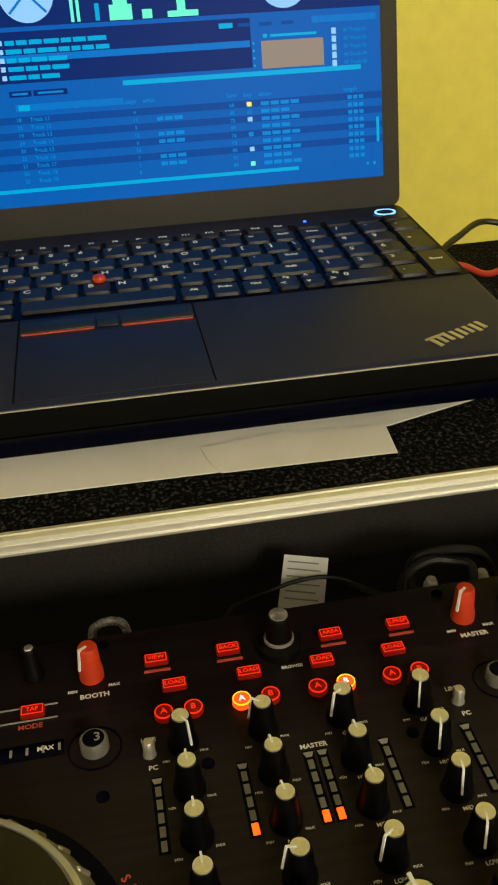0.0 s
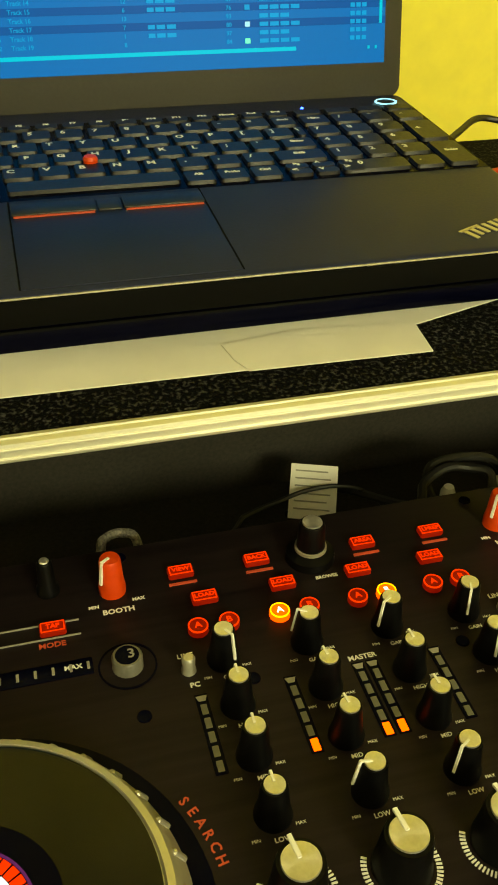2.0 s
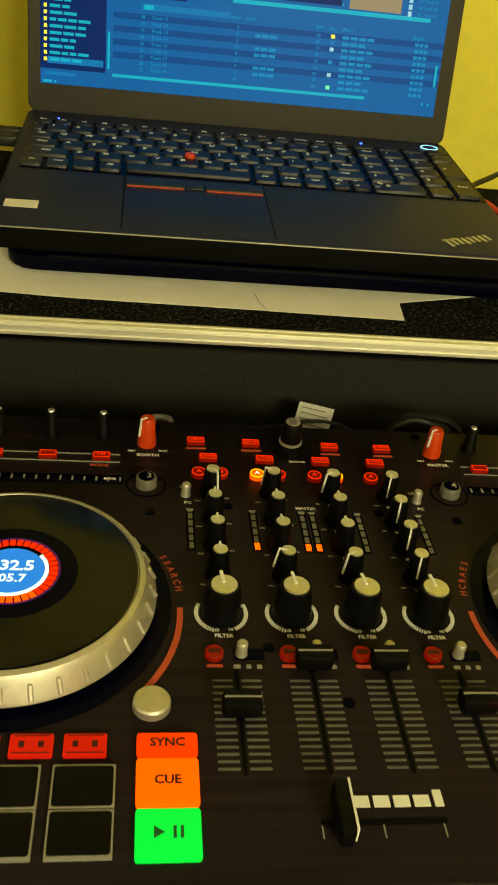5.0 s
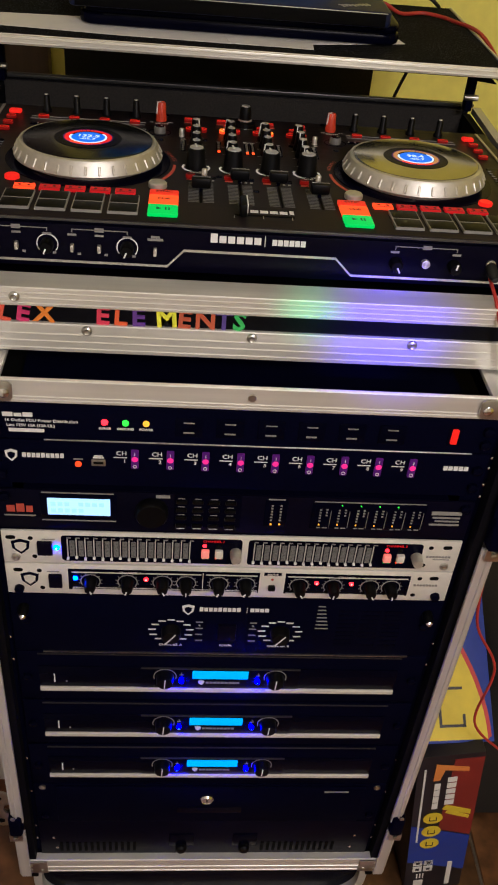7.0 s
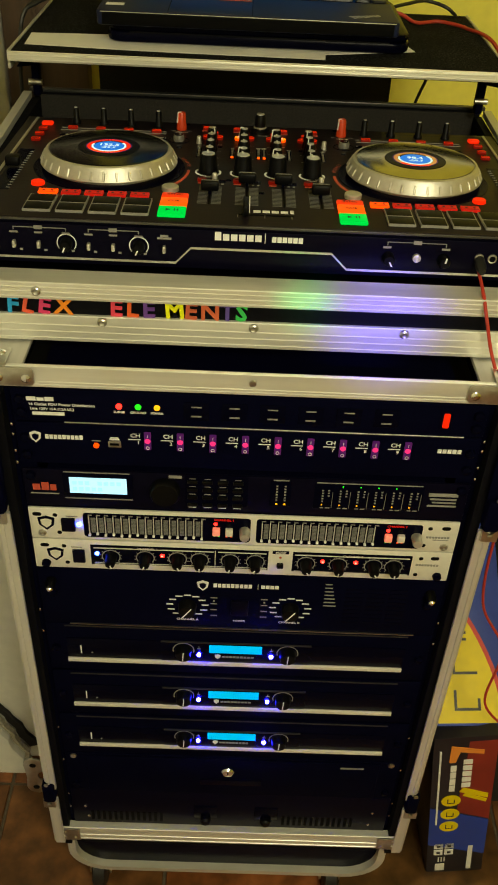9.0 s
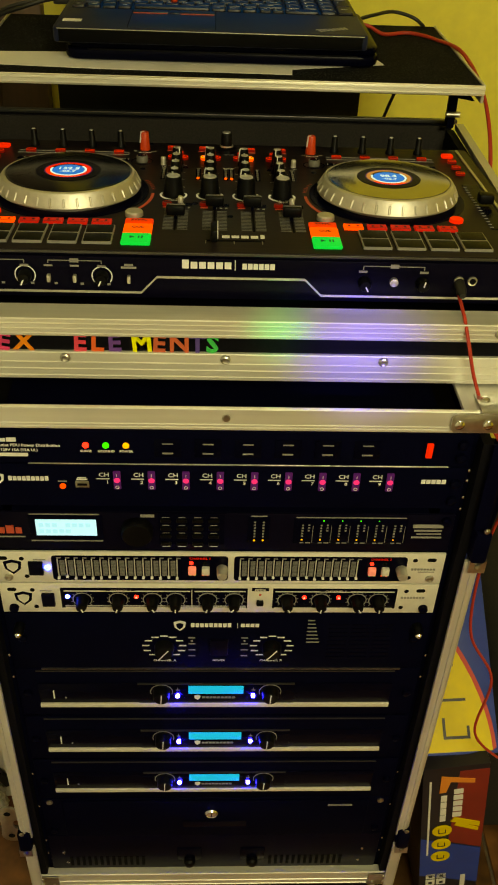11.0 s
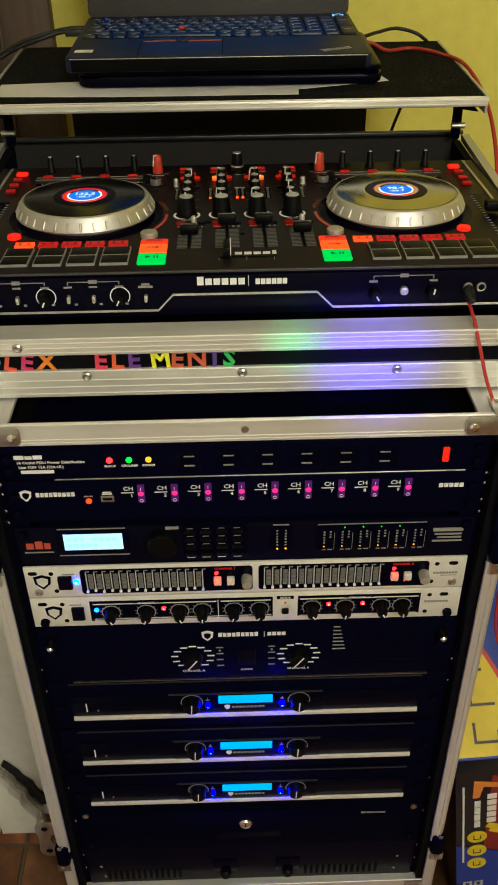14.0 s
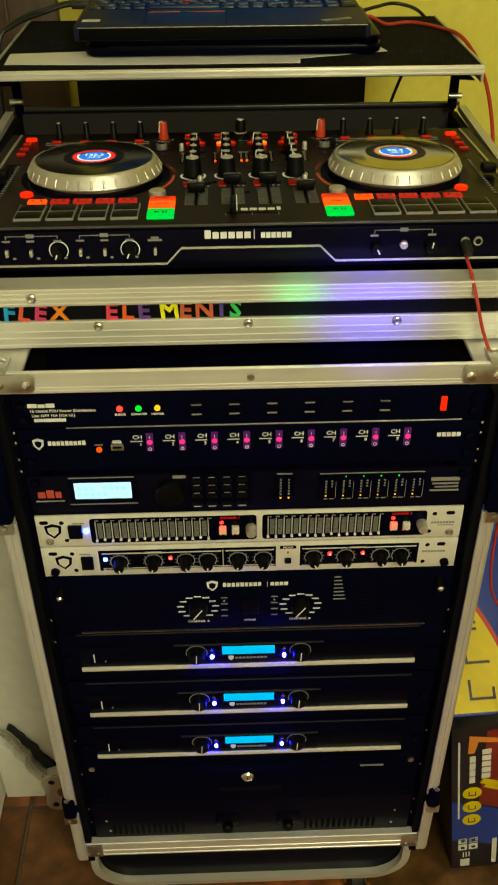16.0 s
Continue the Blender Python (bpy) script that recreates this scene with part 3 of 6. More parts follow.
for i in range(9):
    x = -0.105 + 0.0339 * i
    s = part("rocker_switch", box(x - 0.0036, x + 0.0036, -0.0062, -0.003, -0.012, 0.010, 0.0008), PURPLE, swp, "violet-lit rocker switch")
    part("lit_lens", lathe([(0.0032, 0), (0.0030, 0.0008), (0.0018, 0.0016)], 12, "y"), MAGENTA, s, at=(x, -0.0058, 0.0))
    part("rocker_mark", joined([box(x - 0.0003, x + 0.0003, -0.0066, -0.0060, 0.0045, 0.008), moved(joined([moved(ring_flat(0.0014, 0.002, 0, 360, 12, 0, 0.0005), UP)]), Matrix.Translation((x, -0.0061, -0.0088)))]), WHITE, s)
    word_front("CH", 0.0072, x - 0.0128, -0.0034, 0.0045, swp)
    word_front(str(i + 1), 0.0058, x - 0.0098, -0.0034, -0.0048, swp)
    bars_front([(x - 0.0205, x - 0.0075, -0.0008, -0.0002)], -0.0034, WHITE, swp, "channel_line")
bars_front([(0.198 + 0.0052 * i, 0.2022 + 0.0052 * i, -0.003, 0.0018) for i in range(5)], -0.0034, WHITE, swp, "model_mark")
rack_screws(swp, (-0.014, 0.008), mesh=SCREW_BLACK)
lift(swp, 0.0100)

# loudspeaker processor
dsp = unit("signal_processor", 0.8785, 0.9315, "dark grey rack processor with a glowing pale blue display", "processor", FRONT)
lc = part("display_bezel", box(-0.1985, -0.123, -0.0045, -0.003, -0.0140, 0.0180, 0.0006), GLOSS, dsp)
part("lcd", box(-0.1915, -0.1295, -0.0052, -0.0044, -0.0085, 0.0135, 0.0004), WHITE_LCD, lc, "glowing pale blue display")
bars_front([(-0.188 + 0.0068 * i, -0.1832 + 0.0068 * i, 0.0040, 0.0090) for i in range(8) if i != 3] + [(-0.188 + 0.0068 * i, -0.1832 + 0.0068 * i, -0.0045, 0.0005) for i in range(5)], -0.0054, glow("display_characters", (0.36, 0.68, 1.0), 1.25), lc, "display_characters")
bars_front([(-0.197, -0.126, 0.0192, 0.0202), (-0.198, -0.124, -0.0176, -0.0166)], -0.0036, GREY, dsp, "display_line")
bars_front([(-0.232, -0.224, -0.007, 0.001), (-0.2225, -0.2145, -0.007, 0.0035), (-0.213, -0.2065, -0.007, 0.001)], -0.0034, RED_PRINT, dsp, "maker_mark")
bars_front([(-0.235, -0.204, -0.0125, -0.0112)], -0.0034, GREY, dsp, "maker_line")
part("dial_knob", lathe([(0.0165, 0), (0.0165, 0.008), (0.0145, 0.011), (0.003, 0.0112)], 28, "y"), KNOB, dsp, at=(-0.088, -0.003, -0.001))
bars_front([(-0.084, -0.070, 0.0165, 0.0200)], -0.0036, GREY, dsp, "knob_mark")
part("recess_panel", box(-0.066, 0.002, -0.0038, -0.003, -0.021, 0.022), GLOSS, dsp)
for r in range(4):
    for c in range(4):
        x, z = -0.0585 + 0.0165 * c, 0.013 - 0.0108 * r
        b = part("button", box(x - 0.0055, x + 0.0055, -0.0062, -0.0036, z - 0.0026, z + 0.0022, 0.0008), KNOB, dsp)
        part("button_mark", box(x - 0.0042, x + 0.0042, -0.0042, -0.0036, z - 0.0049, z - 0.0039) if r == 3 else box(x - 0.0035, x + 0.0035, -0.0042, -0.0036, z + 0.0034, z + 0.0040), WHITE if r == 3 else GREY, b)
part("meter_window", box(0.026, 0.049, -0.0036, -0.003, -0.018, 0.018, 0.0004), GLOSS, dsp)
bars_front([(0.029, 0.046, 0.0182, 0.0194)], -0.0036, GREY, dsp, "meter_mark")
for x in (0.0335, 0.0425):
    part("meter_led", dome(0.0011, AMBER), AMBER, dsp, at=(x, -0.0036, -0.0148))
    bars_front([(x - 0.001, x + 0.001, -0.010 + 0.004 * k, -0.0085 + 0.004 * k) for k in range(6)], -0.0040, GREY, dsp, "meter_scale")
part("output_window", box(0.074, 0.193, -0.0036, -0.003, -0.019, 0.0165, 0.0004), GLOSS, dsp)
bars_front([(0.076, 0.191, 0.0172, 0.0180)], -0.0036, GREY, dsp, "output_line")
for i in range(6):
    x = 0.0835 + 0.0193 * i
    part("meter_led", dome(0.0009, AMBER), AMBER, dsp, at=(x, -0.0036, -0.0135))
    if i % 5:
        part("meter_led", dome(0.0008, GREEN_LED), GREEN_LED, dsp, at=(x + 0.002, -0.0036, 0.0132))
    bars_front([(x - 0.001, x + 0.001, -0.009 + 0.0038 * k, -0.0076 + 0.0038 * k) for k in range(5)] + [(x + 0.0055, x + 0.0075, -0.001 + 0.0038 * k, 0.0004 + 0.0038 * k) for k in range(3)] + [(x - 0.002, x + 0.002, -0.0182, -0.0173), (x + 0.004, x + 0.009, -0.0182, -0.0173), (x + 0.0105, x + 0.0109, -0.017, 0.006)], -0.0040, GREY, dsp, "meter_scale")
bars_front([(0.199, 0.231, 0.004, 0.0085), (0.201, 0.230, -0.001, 0.001), (0.204, 0.230, -0.0055, -0.0038), (0.199, 0.231, -0.0105, -0.0085)], -0.0034, GREY, dsp, "model_mark")
rack_screws(dsp, (0.018,), mesh=SCREW_BLACK)
lift(dsp, 0.0040)


def round_rect(x0, x1, z0, z1, r, n=5):
    pts = []
    for cx, cz, a0 in ((x1 - r, z0 + r, -90), (x1 - r, z1 - r, 0), (x0 + r, z1 - r, 90), (x0 + r, z0 + r, 180)):
        pts += [(cx + r * math.cos(radians(a0 + 90 * i / n)), cz + r * math.sin(radians(a0 + 90 * i / n))) for i in range(n + 1)]
    return pts


def oval_hole(t, x, z, w=0.005):
    part("rack_hole", prism(round_rect(x - w, x + w, z - 0.0026, z + 0.0026, 0.0025), -0.0033, -0.0028, "xz"), DEEP, t)


# graphic equalizer
eq = unit("graphic_equalizer", 0.8285, 0.8755, "white-panelled rack graphic equalizer with rows of black sliders", "equalizer", CREAM)
PINK_BTN = material("lit_pink_button", (0.7, 0.35, 0.30), 0.4, emit=(1.0, 0.12, 0.08), power=0.45)
GRILLE = material("slider_grille_grey", (0.16, 0.16, 0.15), 0.5, grain=0.5, scale=900)
SLIDER = mesh_of("slider_cap", box(-0.0014, 0.0014, -0.0070, -0.0035, -0.0010, 0.0010, 0.0004, 1), WHITE)
GRILL = mesh_of("slider_grille", joined([box(-0.0026, 0.0026, -0.0044, -0.0034, -0.0108 + 0.0021 * i, -0.0097 + 0.0021 * i) for i in range(11)]), GRILLE)
SLOT = mesh_of("slider_slot", box(-0.00055, 0.00055, -0.0046, -0.0034, -0.0135, 0.0135), material("slider_rail", (0.50, 0.49, 0.46), 0.5))
rng = random.Random(8)
for k, (x0, x1) in enumerate(((-0.181, 0.007), (0.0135, 0.2005))):
    ins = part("inset_panel", prism(round_rect(x0, x1, -0.0185, 0.0178, 0.004), -0.0036, -0.0028, "xz"), GLOSS, eq)
    for i in range(15):
        x = x0 + 0.0105 + 0.00905 * i
        sl = part("slider", SLOT, WHITE, eq, at=(x - 0.0040, 0, 0))
        if i < 14:
            part("slider_grille", GRILL, GREY, sl, at=(0.0047, 0, 0))
        part("slider_cap", SLIDER, WHITE, sl, at=(0, 0, -0.0138 + rng.uniform(-0.0004, 0.0022)))
    bars_front([(x0 + 0.006 + 0.00905 * i, x0 + 0.0105 + 0.00905 * i, 0.0148, 0.0156) for i in range(15)], -0.0040, GREY, eq, "band_mark")
    word_front("CHANNEL %d" % (k + 1), 0.0042, x0 + 0.158, -0.0040, 0.0148, eq, RED_LIT)
    for x, m in ((0.1495, RED_HOT), (0.1640, CLEAR_BTN)):
        b = part("push_button", box(x0 + x - 0.0042, x0 + x + 0.0042, -0.0085, -0.003, -0.0065, 0.0035, 0.0012), CREAM if m is CLEAR_BTN else PINK_BTN, eq)
        part("button_led", dome(0.0022, RED_LED if m is RED_HOT else DEEP), m, b, at=(x0 + x - 0.001, -0.0037, 0.0085))
    for x in (0.1475, 0.1525, 0.161, 0.166):
        part("small_led", dome(0.0011, GREEN_HOT if x < 0.155 else ORANGE_HOT), GREEN_HOT, eq, at=(x0 + x, -0.0037, -0.0098))
    part("gain_knob", lathe([(0.0062, 0), (0.0058, 0.010), (0.0052, 0.0135), (0.001, 0.014)], 12, "y"), SILVER, eq, at=(x0 + 0.1815, -0.003, 0.0))
part("rocker_switch", box(-0.2055, -0.190, -0.007, -0.003, -0.009, 0.0095, 0.001), FRONT, eq)
pl = part("power_led", dome(0.003, BLUE_RACK), BLUE_RACK, eq, at=(-0.186, -0.003, 0.0))
part("led_core", dome(0.0019, LED_CORE), LED_CORE, pl, at=(0, -0.0017, 0.0005))
bars_front([(-0.2, -0.187, 0.0112, 0.0122)], -0.0034, GREY, eq, "switch_mark")
maker_black = part("maker_badge", mesh_of("maker_badge", prism([(1.6 * a, 1.45 * b) for a, b in badge], -0.0008, 0, "xz"), BLACK), BLACK, eq, at=(-0.2225, -0.003, 0.001))
part("badge_core", mesh_of("badge_core", prism([(1.05 * a, 0.95 * b) for a, b in badge], -0.0012, -0.0004, "xz"), CREAM), CREAM, maker_black)
bars_front([(0.206 + 0.0034 * i, 0.2086 + 0.0034 * i, -0.0015, 0.001) for i in range(8)] + [(0.214, 0.232, -0.0045, -0.0036)], -0.0034, GREY, eq, "maker_mark")
for x, z in ((-0.232, 0.0135), (0.227, 0.0135)):
    oval_hole(eq, x, z)
for x, z in ((-0.212, 0.0128), (-0.209, -0.0135), (0.209, 0.0128), (0.205, -0.0135)):
    oval_hole(eq, x, z, 0.0026)
rack_screws(eq, (-0.0145,), 0.2285)

# crossover
PALE_RED = glow("red_led_core", (1.0, 0.35, 0.30), 2.0)
xo = unit("crossover", 0.7812, 0.8277, "white-panelled rack crossover with a row of black knobs", "crossover", CREAM)
part("inset_panel", box(-0.176, 0.0295, -0.0036, -0.0028, -0.0150, 0.0165, 0.0004), GLOSS, xo)
part("inset_panel", box(0.0575, 0.196, -0.0036, -0.0028, -0.0150, 0.0165, 0.0004), GLOSS, xo)
bars_front([(-0.172, -0.034, 0.0118, 0.0128), (0.060, 0.193, 0.0118, 0.0128), (-0.0325, -0.0317, -0.013, 0.0145), (-0.029, 0.027, 0.0118, 0.0128), (-0.172, 0.028, -0.0142, -0.0134), (0.060, 0.193, -0.0142, -0.0134), (-0.172, 0.028, -0.0115, -0.0110)], -0.0040, CREAM, xo, "panel_line")
for w, x in (("CHANNEL 1", -0.11), ("CHANNEL 2", 0.127)):
    part("title_block", box(x - 0.0165, x + 0.0165, -0.0042, -0.0036, 0.0105, 0.0155), GLOSS, xo)
    word_front(w, 0.0044, x, -0.0045, 0.0130, xo, CREAM)
part("title_block", box(0.034, 0.053, -0.0036, -0.0030, 0.0125, 0.0170), BLACK, xo)
word_front("MODE", 0.0042, 0.0435, -0.0040, 0.0147, xo, CREAM)
part("mode_button", box(0.0395, 0.0475, -0.0085, -0.003, -0.0075, -0.0015, 0.0015), KNOB, xo)
part("mode_led", dome(0.0015, RED_PRINT), RED_PRINT, xo, at=(0.0435, -0.003, 0.0065))
KNOB_SIDE = mesh_of("dial_knob", lathe([(0.0072, 0), (0.0068, 0.004), (0.0058, 0.013), (0.0052, 0.0145), (0.001, 0.0148)], 18, "y"), KNOB)
TICKS = mesh_of("dial_scale", moved(joined([ring_flat(0.0098, 0.0108, -40, 220, 18, -0.0002, 0.0002)] + [moved(box(0.0112, 0.0128, -0.0003, 0.0003, -0.0002, 0.0002), Matrix.Rotation(radians(a), 4, "Z")) for a in range(-40, 221, 26)]), UP), GREY)
POINTER = mesh_of("pointer", box(-0.0007, 0.0007, -0.0156, -0.0135, -0.0056, -0.0008, 0.0002, 1), WHITE)
for px, ang in ((-0.1525, -20), (-0.113, 20), (-0.0755, -25), (-0.050, 0), (-0.0147, 20), (0.0147, 35), (0.0735, -30), (0.111, 10), (0.1519, -30), (0.1755, 0)):
    k = part("dial_knob", KNOB_SIDE, KNOB, xo, at=pose(px, -0.0034, -0.001, 0, ang, 0))
    part("pointer", POINTER, WHITE, k)
    part("dial_scale", TICKS, WHITE, xo, at=(px, -0.0042, -0.001))
for x, m in ((-0.1685, BLUE_RACK), (-0.0932, RED_LED), (0.0925, RED_LED), (0.131, RED_LED)):
    il = part("indicator_lamp", dome(0.0025, m), m, xo, at=(x, -0.0036, 0.0035))
    part("lamp_core", dome(0.0013, PALE_RED if m is RED_LED else LED_CORE), PALE_RED, il, at=(0, -0.0016, 0.0004))
part("rocker_switch", box(-0.1965, -0.1825, -0.007, -0.003, -0.0105, 0.0085, 0.001), FRONT, xo)
bars_front([(-0.198, -0.185, 0.0112, 0.0122)], -0.0034, GREY, xo, "switch_mark")
mb = part("maker_badge", maker_black.data, BLACK, xo, at=(-0.2165, -0.003, 0.0))
part("badge_core", mesh_of("badge_core", prism([(1.05 * a, 0.95 * b) for a, b in badge], -0.0012, -0.0004, "xz"), CREAM), CREAM, mb)
bars_front([(0.201 + 0.0034 * i, 0.2036 + 0.0034 * i, 0.0015, 0.004) for i in range(8)], -0.0034, GREY, xo, "maker_mark")
for x, z in ((-0.228, 0.0135), (0.222, 0.0135)):
    oval_hole(xo, x, z)
for x, z in ((-0.206, 0.0128), (-0.204, -0.0135), (0.206, 0.0128), (0.203, -0.0135)):
    oval_hole(xo, x, z, 0.0026)
rack_screws(xo, (-0.0145,), 0.2285, SCREW_BLACK)

# two-dial power amplifier
amp = unit("dial_amplifier", 0.6835, 0.7802, "black rack power amplifier with two white-scaled dials", "amplifier")
maker(amp, -0.046, 0.0285, 0.047, scale=1.15, gap=0.011)
bars_front([(0.0195, 0.0201, 0.0245, 0.0325)] + [(0.0235 + 0.0055 * i, 0.028 + 0.0055 * i, 0.0262, 0.0312) for i in range(4)], -0.0034, WHITE, amp, "model_mark")
for x, w in ((-0.0645, "CHANNEL A"), (0.0605, "CHANNEL B")):
    for i in range(11):
        a = radians(-50 + 28 * i)
        cx, cz = x + 0.0215 * math.cos(a), -0.015 + 0.0185 * math.sin(a)
        part("scale_mark", box(-0.0042, 0.0042, -0.0036, -0.0030, -0.0008, 0.0008), WHITE, amp, at=(cx, 0, cz))
    d = part("dial_knob", lathe([(0.0115, 0), (0.0108, 0.010), (0.0095, 0.0125), (0.001, 0.0128)], 24, "y"), KNOB, amp, at=pose(x, -0.003, -0.015, 0, 35, 0))
    part("pointer", box(-0.0006, 0.0006, -0.0134, -0.0122, -0.010, 0.009), WHITE, d)
    word_front(w, 0.0048, x, -0.0034, -0.0395, amp)
for x in (-0.0325, 0.0285):
    bars_front([(x - 0.004, x + 0.004, 0.0 - 0.0105 * i, 0.0011 - 0.0105 * i) for i in range(4)], -0.0034, GREY, amp, "lamp_mark")
    part("small_led", dome(0.0013, GREY), GREY, amp, at=(x, -0.003, -0.005))
part("rocker_switch", box(-0.0115, 0.0095, -0.0075, -0.003, -0.0265, -0.0015, 0.0012), FRONT, amp)
word_front("POWER", 0.0042, -0.001, -0.0034, -0.0395, amp)
bars_front([(0.1, 0.1 + 0.008 + 0.0012 * i, 0.030 - 0.0062 * i, 0.0312 - 0.0062 * i) for i in range(7)], -0.0034, GREY, amp, "vent_marks")
for c in range(3):
    for r in range(9):
        part("vent_slot", box(0.125 + 0.026 * c, 0.147 + 0.026 * c, -0.0036, -0.0028, 0.028 - 0.0072 * r, 0.031 - 0.0072 * r), GLOSS, amp)
part("panel_lip", box(-0.21, 0.217, -0.0050, -0.003, -0.0476, -0.0466), STEEL, amp)
for s in (-1, 1):
    part("rack_bolt", lathe([(0.006, 0), (0.006, 0.010), (0.0045, 0.014), (0.002, 0.0145)], 14, "y"), KNOB, amp, at=(0.226 * s, -0.003, 0.028))
    part("bolt_tip", lathe([(0.0042, 0), (0.0040, 0.003), (0.0020, 0.0052), (0.0008, 0.0054)], 12, "y"), CHROME, amp, at=(0.226 * s, -0.014, 0.0265))
    part("rack_bolt", SCREW_BLACK, STEEL, amp, at=(0.2255 * s, -0.003, 0.008))

lift(amp, 0.0065, ("front_panel", "chassis", "rack_bolt", "bolt_tip", "panel_lip", "maker_badge", "maker_mark", "model_mark", "vent_slot"))

# three slim amplifiers
LIP = material("dark_metal_lip", (0.10, 0.10, 0.10), 0.35, 0.8)
slim = thing("display_amplifier", "black rack amplifier with a cyan display and silver lower strip", "amplifier", (0, 0, 0.6385), "stacked display amplifiers")
part("front_panel", box(-0.2413, 0.2413, -0.003, 0.0, -0.0445, 0.0445, 0.0008), BLACK, slim)
part("chassis", box(-0.215, 0.215, 0.0005, 0.30, -0.0465, 0.0440), BLACK, slim)
part("raised_front", box(-0.2175, 0.2115, -0.0045, -0.003, -0.0195, 0.0185, 0.0006), GLOSS, slim)
part("silver_strip", box(-0.2175, 0.2115, -0.0072, -0.003, -0.0245, -0.0180, 0.0008), STRIP, slim)
part("top_lip", box(-0.2175, 0.2115, -0.0045, -0.003, 0.0408, 0.0418), LIP, slim)
win = part("display_window", box(-0.098, 0.092, -0.0056, -0.0043, -0.0178, 0.0185, 0.0005), GLOSS, slim)
part("window_rim", box(-0.098, 0.092, -0.0064, -0.0043, 0.0186, 0.0197), LIP, win)
part("lcd", box(-0.037, 0.030, -0.0066, -0.0054, 0.001, 0.0155, 0.0005), CYAN_LCD, slim, "glowing cyan display")
for x in (-0.050, 0.0420):
    pl = part("power_led", lathe([(0.0024, 0), (0.0024, 0.0022), (0.0017, 0.0036), (0.0006, 0.0042)], 12, "y"), BLUE_LED, slim, at=(x, -0.0056, -0.0025))
    part("led_core", dome(0.0013, LED_CORE), LED_CORE, pl, at=(0, -0.0034, 0.0003))
    bars_front([(x - 0.0022, x + 0.0022, 0.0075, 0.0082), (x - 0.0004, x + 0.0004, 0.009, 0.012)], -0.0060, GREY, slim, "lamp_mark")
for x in (-0.0695, 0.0625):
    k = part("dial_knob", lathe([(0.0105, 0), (0.0100, 0.009), (0.0090, 0.012), (0.001, 0.0124)], 22, "y"), KNOB, slim, at=pose(x, -0.0056, 0.0045, 0, 3, 0))
    part("pointer", box(-0.0006, 0.0006, -0.0131, -0.0115, -0.0065, 0.008), WHITE, k)
    part("dial_ring", moved(ring_flat(0.0128, 0.0138, -20, 200, 20, 0, 0.0004), UP), GREY, slim, at=(x, -0.0058, 0.0045))
mk = part("maker_badge", BADGE, WHITE, slim, at=pose(-0.026, -0.0056, -0.0065) @ Matrix.Scale(0.62, 4))
bars_front([(-0.0205 + 0.0046 * i, -0.0168 + 0.0046 * i, -0.0078, -0.0052) for i in range(9)], -0.0060, GREY, slim, "maker_mark")
part("level_mark", box(-0.2005, -0.1990, -0.0052, -0.0044, -0.0095, 0.0055), WHITE, slim)
part("small_led", dome(0.0012, GREY), GREY, slim, at=(-0.186, -0.0045, -0.008))
for s in (-1, 1):
    part("rack_screw", SCREW_BLACK, STEEL, slim, at=(0.231 * s, -0.003, 0.0))
for i in (1, 2):
    copy_thing(slim, Matrix.Translation((0, 0, 0.6385 - 0.0938 * i)))

# drawer and vent panel
dr = unit("lockable_drawer_unit", 0.3090, 0.4045, "black steel rack drawer with a round chrome lock", "drawer unit")
part("drawer_front", box(-0.212, 0.213, -0.007, -0.003, -0.044, 0.0445, 0.002), BLACK, dr)
lk = part("lock", lathe([(0.0095, 0), (0.0095, 0.004), (0.0075, 0.0065), (0.0072, 0.0058), (0.001, 0.0058)], 20, "y"), CHROME, dr, "round chrome lock", at=(-0.0065, -0.007, 0.021))
part("keyhole", box(-0.0008, 0.0008, -0.0062, -0.0054, -0.0035, 0.0035), DEEP, lk)
part("pull_recess", box(-0.047, 0.043, -0.0078, -0.0068, -0.018, -0.002, 0.0003), GLOSS, dr)
bars_front([(0.156 + 0.0038 * i, 0.1592 + 0.0038 * i, 0.0335, 0.0366) for i in range(9)], -0.0074, GREY, dr, "maker_mark")
rack_screws(dr, (-0.03,), 0.2295, SCREW_BLACK)
rack_screws(dr, (0.040,), 0.2295)
vp = unit("vent_panel", 0.2065, 0.3080, "black rack panel with rows of vent slots", "vent panel", FRONT)
VENT = mesh_of("vent_slot", box(-0.0022, 0.0022, -0.0036, -0.0028, -0.012, 0.012), DEEP)
for x0, n in ((-0.212, 13), (0.082, 13)):
    for i in range(n):
        part("vent_slot", VENT, DEEP, vp, at=(x0 + 0.0088 * i, 0, -0.020))
for x in (-0.038, 0.055):
    part("rubber_foot", lathe([(0.0085, 0), (0.0085, 0.006), (0.006, 0.009), (0.001, 0.0095)], 16, "y"), KNOB, vp, at=(x, -0.003, -0.020))
    part("socket_plate", box(x - 0.018, x + 0.018, -0.0042, -0.003, -0.018, 0.016, 0.001), GLOSS, vp)
for x, z in ((-0.222, 0.005), (0.215, -0.022), (-0.218, -0.022), (0.218, 0.010)):
    part("rack_screw", STUD, STEEL, vp, at=(x, -0.003, z))

# ---- upper case that holds the controller ----
tray = thing("controller_case", "black shallow flight case tray with ribbed aluminium edges", "flight case")
part("tray_floor", box(-0.312, 0.312, 0.044, 0.545, 1.072, 1.084), PLY, tray)
part("front_wall", box(-0.312, 0.312, 0.0362, 0.056, 1.070, 1.131), PLY, tray)
part("back_wall", box(-0.312, 0.312, 0.538, 0.547, 1.070, 1.160), PLY, tray)
part("cloth_lining", box(-0.303, 0.303, 0.5340, 0.5378, 1.084, 1.159), CLOTH, tray, "woven black cloth lining")
